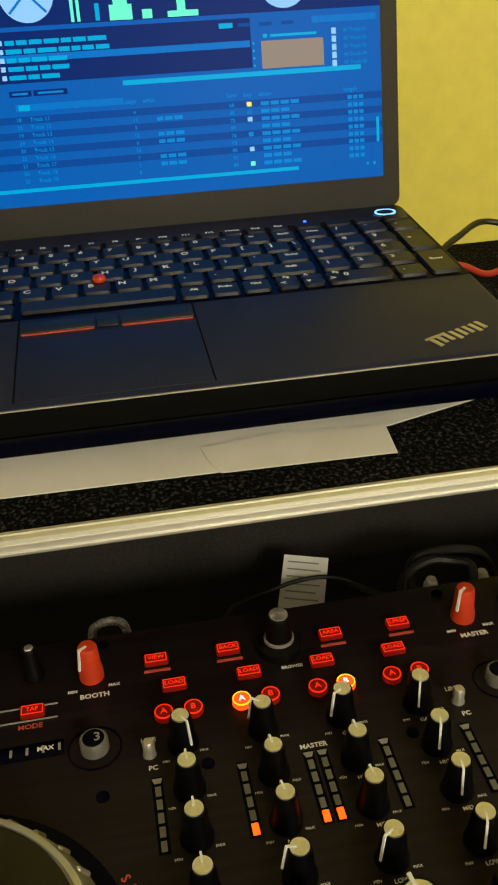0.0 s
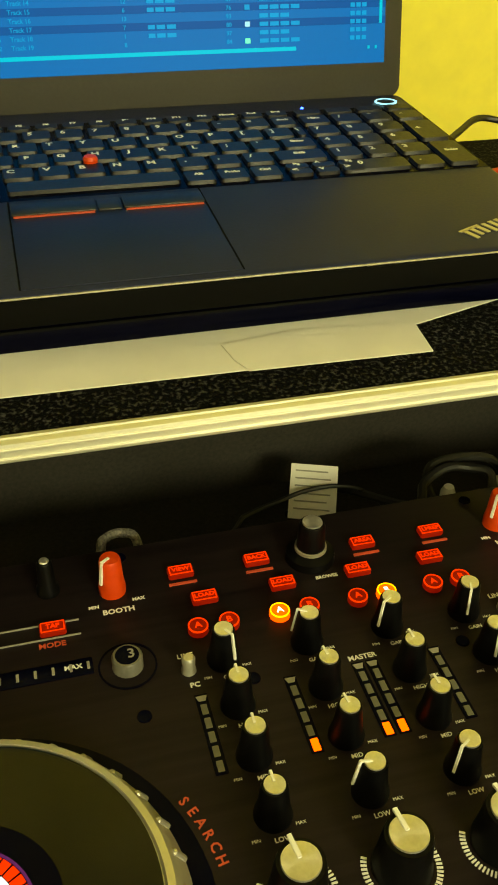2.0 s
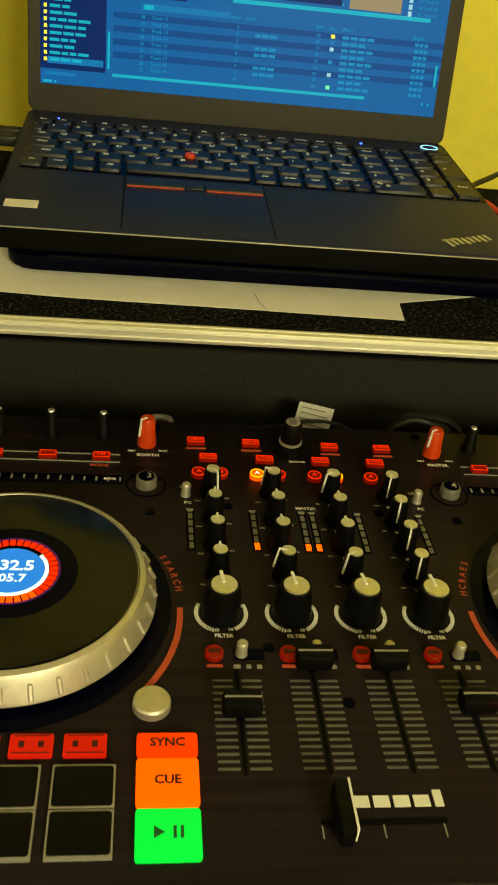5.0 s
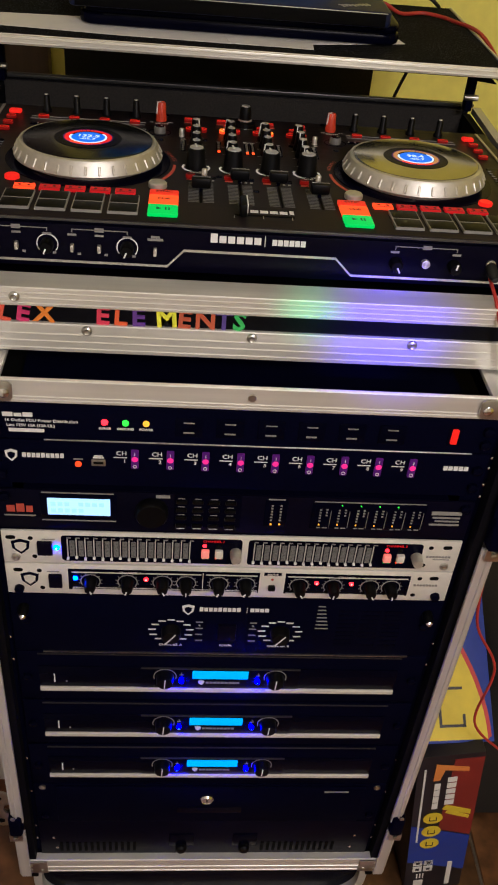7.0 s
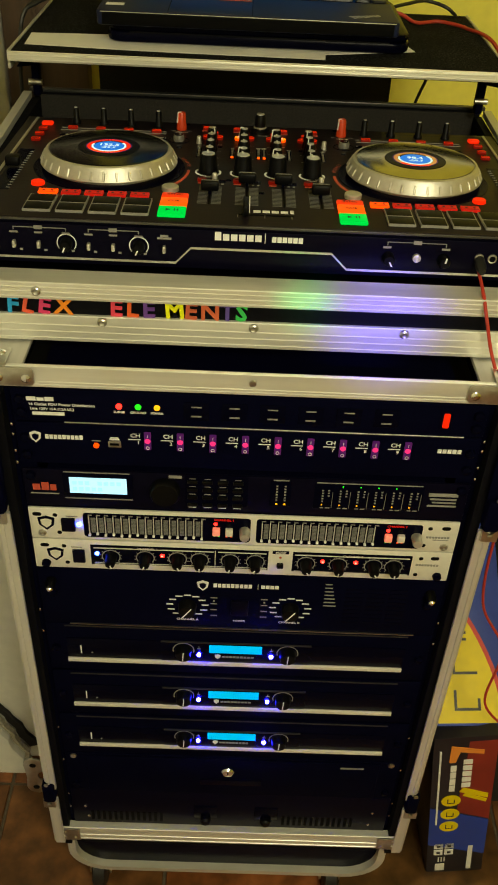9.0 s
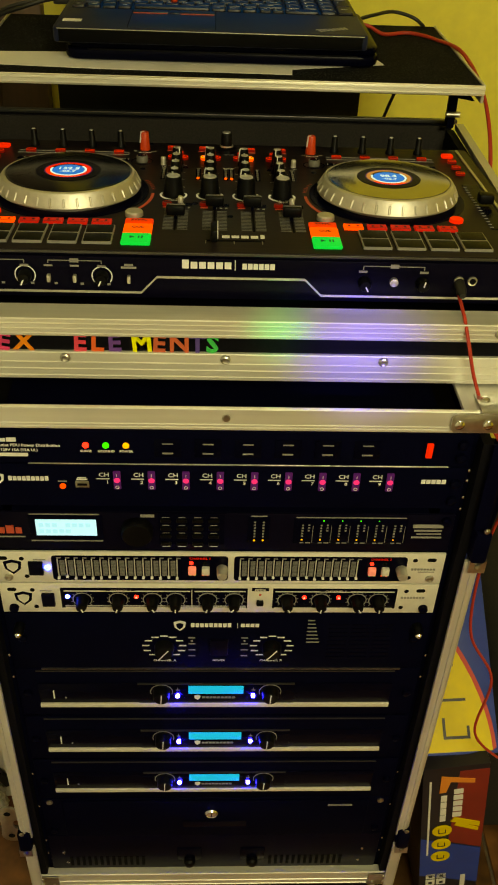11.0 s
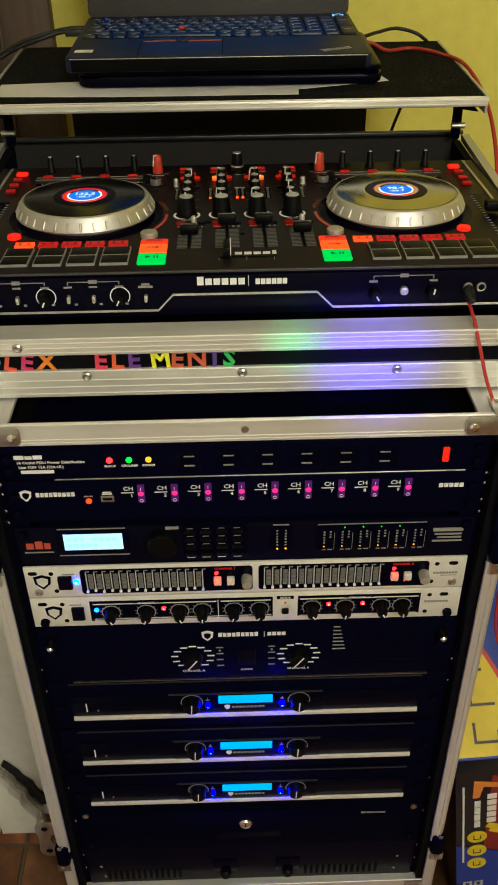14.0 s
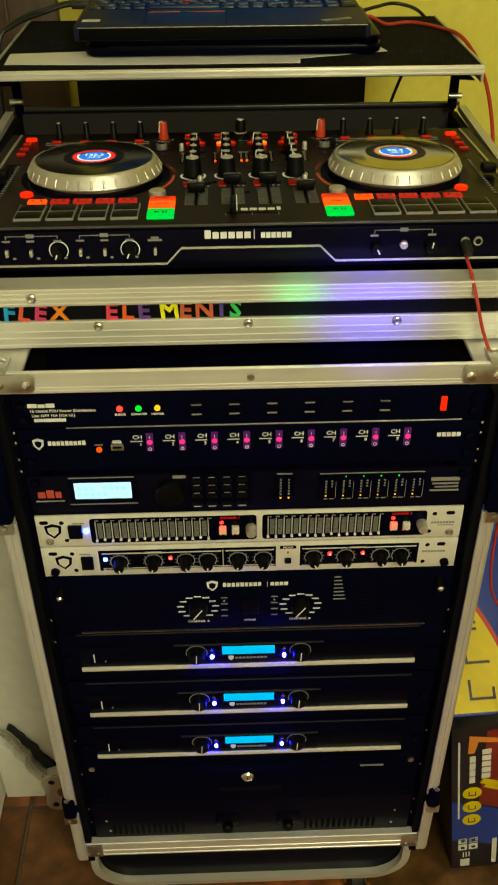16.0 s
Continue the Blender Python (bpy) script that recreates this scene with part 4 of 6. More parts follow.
part("lining_floor", box(-0.303, 0.303, 0.445, 0.534, 1.0842, 1.090), CLOTH, tray)
# aluminium back rim coloured dark, with the shade under the shelf painted in
part("back_rim", box(-0.32, 0.32, 0.543, 0.552, 1.160, 1.165, 0.001), LIP, tray)
part("front_upper_bar", grooved_bar(-0.322, 0.322, 0.032, 1.1165, 1.1350, 0.028, (0.14, 0.42, 0.7)), ALU, tray)
part("front_lower_bar", grooved_bar(-0.322, 0.322, 0.032, 1.0700, 1.0995, 0.008, (0.12, 0.37, 0.62)), ALU, tray)
for s in (-1, 1):
    part("side_wall", box(min(0.304 * s, 0.314 * s), max(0.304 * s, 0.314 * s), 0.056, 0.535, 1.072, 1.155), PLY, tray)
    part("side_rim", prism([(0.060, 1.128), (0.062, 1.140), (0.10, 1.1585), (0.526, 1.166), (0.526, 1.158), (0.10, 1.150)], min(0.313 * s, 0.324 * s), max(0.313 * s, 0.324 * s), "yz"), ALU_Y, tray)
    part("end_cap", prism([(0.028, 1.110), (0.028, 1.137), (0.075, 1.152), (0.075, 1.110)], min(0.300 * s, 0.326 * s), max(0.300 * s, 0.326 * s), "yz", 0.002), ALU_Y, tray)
    hp = part("rim_clip", box(min(0.296 * s, 0.306 * s), max(0.296 * s, 0.306 * s), 0.505, 0.522, 1.166, 1.215, 0.002), BLACK, tray)
    part("clip_pin", moved(lathe([(0.004, -0.009), (0.004, 0.009)], 12), pose(0.301 * s, 0.503, 1.185, 0, 90, 0)), STEEL, hp)
for x in (-0.150, 0.0, 0.150):
    part("bar_screw", lathe([(0.0050, 0), (0.0045, 0.0014), (0.0030, 0.0024), (0.0018, 0.0016)], 16, "y"), STEEL, tray, at=(x, 0.0312, 1.0940))
for x in (-0.212, 0.256):
    part("bar_screw", lathe([(0.0050, 0), (0.0045, 0.0014), (0.0030, 0.0024), (0.0018, 0.0016)], 16, "y"), STEEL, tray, at=(x, 0.0312, 1.1262))

# coloured stick-on letters on the front wall
LETTER = [("F", -0.2375, (0.02, 0.35, 0.75), 4), ("L", -0.2225, (0.75, 0.10, 0.05), 14), ("E", -0.2065, (0.65, 0.04, 0.16), 10), ("X", -0.1875, (0.85, 0.25, 0.02), 4),
          ("E", -0.1360, (0.75, 0.05, 0.10), 3), ("L", -0.1200, (0.80, 0.12, 0.03), 4), ("E", -0.1040, (0.14, 0.05, 0.30), 0), ("M", -0.0785, (0.85, 0.85, 0.03), -4),
          ("E", -0.0625, (0.55, 0.11, 0.05), 4), ("N", -0.0435, (0.60, 0.12, 0.05), 0), ("T", -0.0265, (0.10, 0.06, 0.30), 0), ("S", -0.0125, (0.05, 0.55, 0.12), 4)]
for ch, x, c, a in LETTER:
    m = material("sticker_" + ch.lower(), c, 0.5, grain=0.08, scale=150)
    me = letters(ch, 0.0255, m, 0.0006, 0.0007)
    ob = new("sticker_letter", me)
    ob.matrix_basis = Matrix.Translation((x, 0.0350, 1.1078)) @ UP @ Matrix.Rotation(radians(-a), 4, "Z")
    tagged(ob, "coloured foam letter " + ch + " stuck to the case front", "letter", "letters on the case front")

# ---- DJ controller ----
XC, Y0, Z0 = 0.004, 0.090, 1.181
ctl = thing("dj_controller", "black four-channel DJ controller with two silver jog wheels", "dj controller", Matrix.Translation((XC, Y0, Z0)) @ Matrix.Rotation(math.atan(-0.045), 4, "X"))
part("body", box(-0.297, 0.297, -0.010, 0.329, -0.046, -0.002, 0.003), BLACK, ctl)
part("faceplate", box(-0.298, 0.298, -0.012, 0.330, -0.002, 0.0, 0.0008), FACE, ctl, "dark brushed metal faceplate")
part("front_edge", box(-0.298, 0.298, -0.0135, -0.0115, -0.0035, -0.0010, 0.0005), LIP, ctl)
part("front_panel", box(-0.297, 0.297, -0.0150, -0.0095, -0.046, -0.0056, 0.0008), FRONT, ctl)
for s in (-1, 1):
    part("side_trim", box(min(0.284 * s, 0.287 * s), max(0.284 * s, 0.287 * s), 0.08, 0.325, 0.0, 0.0012), SILVER, ctl)
# silver line on the front
ln = [(-0.297, -0.0415), (-0.084, -0.0415), (-0.069, -0.0255), (0.070, -0.0255), (0.086, -0.0415), (0.297, -0.0415)]
bm = bmesh.new()
for (xa, za), (xb, zb) in zip(ln, ln[1:]):
    q = [bm.verts.new(p) for p in ((xa, -0.0156, za), (xb, -0.0156, zb), (xb, -0.0156, zb + 0.0022), (xa, -0.0156, za + 0.0022))]
    bm.faces.new(q)
    q2 = [bm.verts.new(p) for p in ((xa, -0.0156, za + 0.0022), (xb, -0.0156, zb + 0.0022), (xb, -0.0145, zb + 0.0022), (xa, -0.0145, za + 0.0022))]
    bm.faces.new(q2)
part("silver_line", bm, SILVER, ctl)
# maker's names as plain blocks
bars_front([(-0.0455 + 0.0079 * i, -0.0392 + 0.0079 * i, -0.0150, -0.0085 if i else -0.0065) for i in range(6)], -0.0154, WHITE, ctl, "maker_mark")
bars_front([(0.0035, 0.0042, -0.0165, -0.0060)], -0.0154, WHITE, ctl, "maker_rule")
bars_front([(0.0105 + 0.0052 * i, 0.0148 + 0.0052 * i, -0.0150, -0.0095) for i in range(6)], -0.0154, WHITE, ctl, "maker_mark")
FK = mesh_of("front_knob", lathe([(0.0062, 0), (0.0058, 0.009), (0.0048, 0.011), (0.001, 0.0112)], 16, "y"), KNOB)
FS = mesh_of("front_switch", box(-0.0016, 0.0016, -0.006, 0, -0.0045, 0.0025, 0.0008), SILVER)
for xs in ((-0.242, -0.218, -0.191), (-0.169, -0.145, -0.120)):
    bars_front([(xs[0] - 0.0004, xs[2] + 0.0004, -0.0098, -0.0092), (xs[0] - 0.0004, xs[0] + 0.0004, -0.0125, -0.0094), (xs[2] - 0.0004, xs[2] + 0.0004, -0.0125, -0.0094), (xs[1] - 0.004, xs[1] + 0.004, -0.0112, -0.0075)], -0.0153, GREY, ctl, "bracket_line")
    for i, x in enumerate(xs):
        bars_front([(x - 0.004, x + 0.004, -0.0155, -0.0138), (x + 0.0045, x + 0.0075, -0.0335, -0.0315)], -0.0153, GREY, ctl, "caption")
        if i < 2:
            part("front_switch", FS, SILVER, ctl, at=(x, -0.015, -0.025))
        else:
            k = part("front_knob", FK, KNOB, ctl, at=pose(x, -0.015, -0.0245, 0, 205, 0))
            part("pointer", box(-0.0007, 0.0007, -0.0118, -0.0108, 0.0005, 0.0058), WHITE, k)
            part("knob_scale", moved(ring_flat(0.0088, 0.0098, -40, 220, 18, 0, 0.0004), UP), WHITE, ctl, at=(x, -0.0152, -0.0245))
part("front_switch", FS, SILVER, ctl, at=(-0.095, -0.015, -0.025))
bars_front([(-0.102, -0.088, -0.0165, -0.0145), (-0.099, -0.091, -0.0140, -0.0120)], -0.0153, GREY, ctl, "caption")
bars_front([(0.124, 0.182, -0.0098, -0.0092), (0.1238, 0.1246, -0.0130, -0.0094), (0.1814, 0.1822, -0.0130, -0.0094), (0.1495, 0.1575, -0.0112, -0.0075), (0.120, 0.128, -0.0160, -0.0140), (0.178, 0.186, -0.0160, -0.0140)], -0.0153, GREY, ctl, "bracket_line")
for x in (0.126, 0.181):
    k = part("front_knob", FK, KNOB, ctl, at=pose(x, -0.015, -0.0255, 0, 150 if x < 0.15 else 10, 0))
    part("pointer", box(-0.0007, 0.0007, -0.0118, -0.0108, 0.0005, 0.0058), WHITE, k)
part("front_button", lathe([(0.0042, 0), (0.004, 0.004), (0.001, 0.005)], 14, "y"), SILVER, ctl, at=(0.154, -0.015, -0.0245))
for x in (0.216, 0.229):
    j = part("phone_socket", lathe([(0.0048, 0), (0.0046, 0.0015), (0.0034, 0.0018)], 16, "y"), STEEL, ctl, at=(x, -0.015, -0.0225))
    part("socket_hole", lathe([(0.0030, 0.0018), (0.0030, 0.0022)], 14, "y"), DEEP, j)

# jog wheels
RIDGE = mesh_of("grip_ridge", moved(box(-0.0013, 0.0013, -0.0050, 0.0050, -0.0011, 0.0011, 0.0007, 1), Matrix.Identity(4)), SILVER)


def jog(side, disc, digits, ring_mat):
    jx, jv = 0.1695 * side, 0.147
    part("jog_well", lathe([(0.0835, 0.0), (0.0835, 0.0008), (0.080, 0.0008)], 64), GLOSS, ctl, at=(jx, jv, 0))
    w = part("jog_wheel", lathe([(0.0660, 0.001), (0.0660, 0.0058), (0.0752, 0.0062), (0.0760, 0.0078), (0.0754, 0.0100), (0.0720, 0.0178), (0.0708, 0.0213), (0.0695, 0.0236), (0.0668, 0.0247), (0.0660, 0.0232), (0.03, 0.0232)], 96), SILVER, ctl, "silver jog wheel with grip ridges", at=Matrix.Translation((jx, jv, 0)) @ Matrix.Diagonal((0.99, 0.99, 0.86, 1)))
    for i in range(34):
        part("grip_ridge", RIDGE, SILVER, w, at=Matrix.Rotation(2 * math.pi * (i + 0.3) / 34, 4, "Z") @ Matrix.Translation((0, -0.0738, 0.0140)) @ Matrix.Rotation(radians(66), 4, "X"))
    part("platter_disc", lathe([(0.0655, 0.0230), (0.0655, 0.0250), (0.0638, 0.0254), (0.035, 0.0254)], 96), disc, w, "glossy platter disc")
    part("clear_hub", lathe([(0.0345, 0.0252), (0.0340, 0.0258), (0.028, 0.0260)], 64), GLOSS, w)
    part("display_rim", ring_flat(0.0243, 0.0253, 0, 360, 64, 0.0258, 0.0263), PURPLE, w)
    for i in range(36):
        part("ring_segment", ring_flat(0.0196, 0.0240, 10 * i + 1, 10 * i + 9, 3, 0.0260, 0.0263), ring_mat if (i < 22 or i > 30) else ORANGE_HOT, w)
    part("display_ring", ring_flat(0.0172, 0.0192, -200, 40, 40, 0.0260, 0.0264), SCREEN_WHITE, w)
    part("display_disc", lathe([(0.0170, 0.0258), (0.0170, 0.0262)], 48), SCREEN_BLUE, w, "lit blue display")
    word_top(digits, 0.0105, 0, 0.003, 0.0266, w, SCREEN_WHITE, name="digits", bold=0.0003)
    word_top("-05.7", 0.0080, 0, -0.0065, 0.0266, w, SCREEN_WHITE, name="digits", bold=0.0002)


SCREEN_WHITE = glow("display_white", (0.70, 0.88, 1.0), 1.1)
SCREEN_BLUE = glow("display_blue", (0.01, 0.17, 0.75), 1.0)
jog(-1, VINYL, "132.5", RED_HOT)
jog(1, VINYL_SHEEN, "98.4", material("dim_ring", (0.35, 0.22, 0.08), 0.3, emit=(1.0, 0.35, 0.05), power=0.35))

SMALL = mesh_of("eq_knob", lathe([(0.0074, 0), (0.0074, 0.002), (0.0062, 0.006), (0.0052, 0.0175), (0.0048, 0.019), (0.0020, 0.0192)], 22), KNOB)
SMALL_CAP = mesh_of("cap", lathe([(0.0041, 0.0190), (0.0040, 0.0197), (0.001, 0.0198)], 22), TOPCAP)
SMALL_LINE = mesh_of("pointer", joined([box(-0.0005, 0.0005, 0.001, 0.0056, 0.0194, 0.0201), moved(box(-0.0005, 0.0005, -0.0005, 0.0005, -0.007, 0.007), pose(0, 0.0063, 0.0128, 8, 0, 0))]), WHITE)
FILTER = mesh_of("filter_knob", lathe([(0.0108, 0), (0.0108, 0.003), (0.0102, 0.005), (0.0090, 0.0185), (0.0085, 0.0208), (0.002, 0.0210)], 30), KNOB)
FILTER_CAP = mesh_of("cap", lathe([(0.0071, 0.0208), (0.0069, 0.0216), (0.001, 0.0217)], 28), TOPCAP)
FILTER_LINE = mesh_of("pointer", box(-0.0008, 0.0008, 0.001, 0.0098, 0.0210, 0.0222), WHITE)
FILTER_RING = mesh_of("filter_scale", joined([moved(box(-0.00034, 0.00034, 0.0124, 0.0146, 0.0, 0.0005), Matrix.Rotation(radians(a), 4, "Z")) for a in range(62, 299, 6) if not 160 <= a <= 206]), WHITE)
CAP_BTN = mesh_of("pad_button", prism(round_rect(-0.0062, 0.0062, -0.0034, 0.0034, 0.0012), 0, 0.0032, "xy", 0.0006), RED_FACE)
ROUND_BTN = mesh_of("round_button", lathe([(0.0048, 0), (0.0048, 0.0028), (0.0042, 0.0034), (0.001, 0.0034)], 20), RED_FACE)
ROUND_HOT = mesh_of("round_button", lathe([(0.0048, 0), (0.0048, 0.0028), (0.0042, 0.0034), (0.001, 0.0034)], 20), ORANGE_HOT)
LEVEL = mesh_of("level_meter", box(-0.0026, 0.0026, -0.0195, 0.0195, 0.0, 0.0006), GLOSS)
SEG = mesh_of("meter_segment", box(-0.0013, 0.0013, -0.0025, 0.0025, 0.0005, 0.0009), CLEAR_BTN)
SEG_HOT = mesh_of("meter_segment", box(-0.0015, 0.0015, -0.0028, 0.0028, 0.0005, 0.0011), glow("amber_meter_light", (1.0, 0.075, 0.005), 2.2))
SEG_TOP = mesh_of("meter_top", prism([(-0.0024, 0.0012), (0.0024, 0.0012), (0.0014, -0.0014), (-0.0014, -0.0014)], 0.0005, 0.0009), GREY)
TOGGLE = mesh_of("toggle_switch", lathe([(0.0034, 0), (0.0028, 0.003), (0.0030, 0.0075), (0.0022, 0.0088), (0.0005, 0.009)], 14), SILVER)
DIM = material("dim_grey_print", (0.10, 0.10, 0.095), 0.6)
DARK_RED = material("button_legend_dark", (0.05, 0.004, 0.004), 0.6)
COL = [-0.0595 + 0.0385 * i for i in range(4)]
ROW = [0.2485, 0.2230, 0.1980, 0.1720]
CAPTION = ["GAIN", "HIGH", "MID", "LOW"]
TURN = [(-150, 0, 0, 0), (60, 8, 8, 80), (120, 5, 5, 120), (160, 165, 170, 165)]


def red_button(u, v, word="", hot=False, wide=1.0):
    b = part("lit_button", CAP_BTN, RED_LIT, ctl, at=Matrix.Translation((u, v, 0)) @ Matrix.Diagonal((wide, 1, 1, 1)))
    if word:
        word_top(word, 0.0036, 0, 0, 0.0035, b, RED_LINE, bold=0.0001)
    part("button_rim", joined([box(-0.0056, 0.0056, 0.0024, 0.0029, 0.0029, 0.0034), box(-0.0056, 0.0056, -0.0029, -0.0024, 0.0029, 0.0034), box(-0.0056, -0.0051, -0.0024, 0.0024, 0.0029, 0.0034), box(0.0051, 0.0056, -0.0024, 0.0024, 0.0029, 0.0034)]), RED_LINE, b)
    return b


for i, x in enumerate(COL):
    for r, v in enumerate(ROW):
        k = part("eq_knob", SMALL, KNOB, ctl, at=Matrix.Translation((x, v - 0.001, 0)) @ Matrix.Rotation(radians(TURN[i][r]), 4, "Z"))
        part("cap", SMALL_CAP, TOPCAP, k)
        part("pointer", SMALL_LINE, WHITE, k)
        word_top(CAPTION[r], 0.0028, x + 0.001, v - 0.0112, 0.0004, ctl, name="caption", bold=0.00005)
        word_top("MIN", 0.0019, x - 0.0088, v - 0.0098, 0.0004, ctl, name="caption", bold=0.00002)
        word_top("MAX", 0.0019, x + 0.0092, v - 0.0066, 0.0004, ctl, name="caption", bold=0.00002)
    f = part("filter_knob", FILTER, KNOB, ctl, at=Matrix.Translation((x, 0.1405, 0)) @ Matrix.Rotation(radians(8), 4, "Z"))
    part("cap", FILTER_CAP, TOPCAP, f)
    part("pointer", FILTER_LINE, WHITE, f)
    tagged(part("filter_scale", FILTER_RING, WHITE, ctl, at=(x, 0.1405, 0)), kind="stuff")
    word_top("FILTER", 0.0034, x + 0.0005, 0.1238, 0.0004, ctl, name="caption")
    word_top("LO", 0.0026, x - 0.0035, 0.1278, 0.0004, ctl, name="caption")
    word_top("HI", 0.0026, x + 0.0045, 0.1282, 0.0004, ctl, name="caption")
    # cue and assign buttons
    for u, w, hot in ((x - 0.007, "A", i == 1), (x + 0.0075, "B", i == 2)):
        b = part("assign_button", ROUND_HOT if hot else ROUND_BTN, RED_LIT, ctl, at=(u, 0.2665, 0))
        word_top(w, 0.0048, 0, 0, 0.0037, b, SCREEN_WHITE if hot else RED_LINE)
        part("button_rim", ring_flat(0.0040, 0.0046, 0, 360, 20, 0.0028, 0.0036), AMBER if hot else RED_LINE, b)
    b = part("cue_button", ROUND_BTN, RED_LIT, ctl, at=(x - 0.0055, 0.1105, 0))
    bars_top([(-0.003, 0.003, -0.0012, 0.0012)], 0.0036, DARK_RED, b, "button_mark")
    bars_top([(x - 0.0095, x - 0.0015, 0.1025, 0.1042)], 0.0003, RED_PRINT, ctl, "caption")
    t = part("assign_switch", box(x + 0.0045, x + 0.0205, 0.1075, 0.1145, 0.0, 0.0008, 0.0003), GLOSS, ctl)
    part("switch_tip", TOGGLE, SILVER, t, at=(x + 0.0085, 0.111, 0.0005))
    bars_top([(x + 0.004, x + 0.0075, 0.1018, 0.1040), (x + 0.0105, x + 0.013, 0.1018, 0.1040), (x + 0.016, x + 0.0185, 0.1018, 0.1040)], 0.0003, GREY, ctl, "caption")
    # channel fader
    fx = -0.0545 + 0.0388 * i
    fp = part("fader_slot", box(fx - 0.0009, fx + 0.0009, 0.040, 0.100, 0.0002, 0.0006), DEEP, ctl)
    for s in (-1, 1):
        for n in range(14):
            part("fader_scale", box(fx + 0.0022 if s > 0 else fx - 0.0122, fx + 0.0122 if s > 0 else fx - 0.0022, 0.0425 + 0.0039 * n, 0.0437 + 0.0039 * n, 0.0, 0.0004), DIM, fp)
    fv = (0.072, 0.101, 0.101, 0.074)[i]
    fc = part("fader_cap", box(fx - 0.0095, fx + 0.0095, fv - 0.0052, fv + 0.0052, 0.004, 0.0145, 0.0022), KNOB, ctl)
    part("cap_line", box(fx - 0.0088, fx + 0.0088, fv - 0.0005, fv + 0.0005, 0.0144, 0.0148), GREY, fc)
    part("fader_stem", box(fx - 0.0015, fx + 0.0015, fv - 0.002, fv + 0.002, 0.0, 0.005), GLOSS, fc)
# meters
for u in (-0.0735, -0.0345, -0.0035, 0.0030, 0.0325, 0.0725):
    m = part("level_meter", LEVEL, GLOSS, ctl, at=(u, 0.2115, 0))
    part("meter_top", SEG_TOP, WHITE, m, at=(0, 0.0172, 0))
    for n in range(5):
        hot = n == 4 and -0.04 < u < 0.01
        part("meter_segment", SEG_HOT if hot else SEG, GREY, m, at=(0, 0.0115 - 0.0069 * n, 0))
word_top("MASTER", 0.0036, 0.0, 0.2335, 0.0004, ctl, name="caption", bold=0.0001)
for u in (-0.0755, 0.0755):
    t = part("input_switch", TOGGLE, SILVER, ctl, at=(u, 0.2450, 0))
    word_top("LINE", 0.0036, u, 0.2530, 0.0004, ctl, name="caption")
    word_top("PC", 0.0036, u + 0.001, 0.2365, 0.0004, ctl, name="caption")
# browse section
for u, v, w in ((-0.067, 0.304, "VIEW"), (-0.029, 0.3035, "BACK"), (0.0265, 0.3025, "AREA"), (0.0640, 0.3025, "LPREP")):
    red_button(u, v, w)
    bars_top([(u - 0.0068, u + 0.0068, v - 0.0072, v - 0.0058)], 0.0003, RED_PRINT, ctl, "caption")
for u in (-0.0595, -0.0212, 0.0172, 0.0555):
    red_button(u, 0.2845, "LOAD")
bk = part("browse_knob", lathe([(0.0125, 0), (0.0120, 0.004), (0.0072, 0.0062), (0.0066, 0.0205), (0.0058, 0.0225), (0.001, 0.0227)], 26), KNOB, ctl, at=(-0.002, 0.3005, 0))
part("cap", lathe([(0.0050, 0.0225), (0.0048, 0.0233), (0.001, 0.0234)], 22), TOPCAP, bk)
part("knob_band", lathe([(0.0080, 0.0062), (0.0080, 0.0078), (0.0070, 0.0080)], 26), SILVER, bk)
word_top("BROWSE", 0.0028, 0.0015, 0.2850, 0.0004, ctl, name="caption")
REDK = mesh_of("level_knob", lathe([(0.0064, 0), (0.0064, 0.004), (0.0056, 0.009), (0.0051, 0.0195), (0.0044, 0.0210), (0.001, 0.0212)], 22), RED)
REDL = mesh_of("pointer", joined([box(-0.0007, 0.0007, 0.0005, 0.0054, 0.0207, 0.0216), moved(box(-0.0007, 0.0007, -0.0005, 0.0005, -0.006, 0.006), pose(0, 0.0057, 0.0145, 8, 0, 0))]), WHITE)
for u, w in ((-0.1005, "BOOTH"), (0.1005, "MASTER")):
    k = part("level_knob", REDK, RED, ctl, "red rubber level knob", at=Matrix.Translation((u, 0.3010, 0)) @ Matrix.Rotation(radians(125), 4, "Z"))
    part("pointer", REDL, WHITE, k)
    word_top(w, 0.0042, u + 0.001, 0.2870, 0.0004, ctl, name="caption", bold=0.00015)
    word_top("MIN", 0.0027, u - 0.0100, 0.2915, 0.0004, ctl, name="caption")
    word_top("MAX", 0.0027, u + 0.0110, 0.2925, 0.0004, ctl, name="caption")
    d = part("deck_button", lathe([(0.0068, 0), (0.0067, 0.0060), (0.0060, 0.0070), (0.001, 0.0071)], 24), CLEAR_BTN, ctl, at=(u, 0.2540, 0))
    part("button_face", lathe([(0.0052, 0.0070), (0.0050, 0.0074)], 22), GLOSS, d)
    word_top("3" if u < 0 else "4", 0.0070, 0.0018, 0, 0.0076, d, GREY)
    part("button_ring", ring_flat(0.0120, 0.0128, 0, 360, 32, 0.0, 0.0005), GLOSS, ctl, at=(u, 0.2540, 0))

TALL = mesh_of("effect_knob", lathe([(0.0056, 0), (0.0054, 0.003), (0.0042, 0.005), (0.0037, 0.0180), (0.0030, 0.0192), (0.001, 0.0194)], 18), KNOB)
TALL_CAP = mesh_of("cap", lathe([(0.0024, 0.0192), (0.0020, 0.0200), (0.0005, 0.0201)], 14), TOPCAP)
PADMESH = mesh_of("pad", prism(round_rect(-0.0128, 0.0128, -0.0098, 0.0098, 0.0015), 0, 0.003, "xy", 0.0005), KNOB)
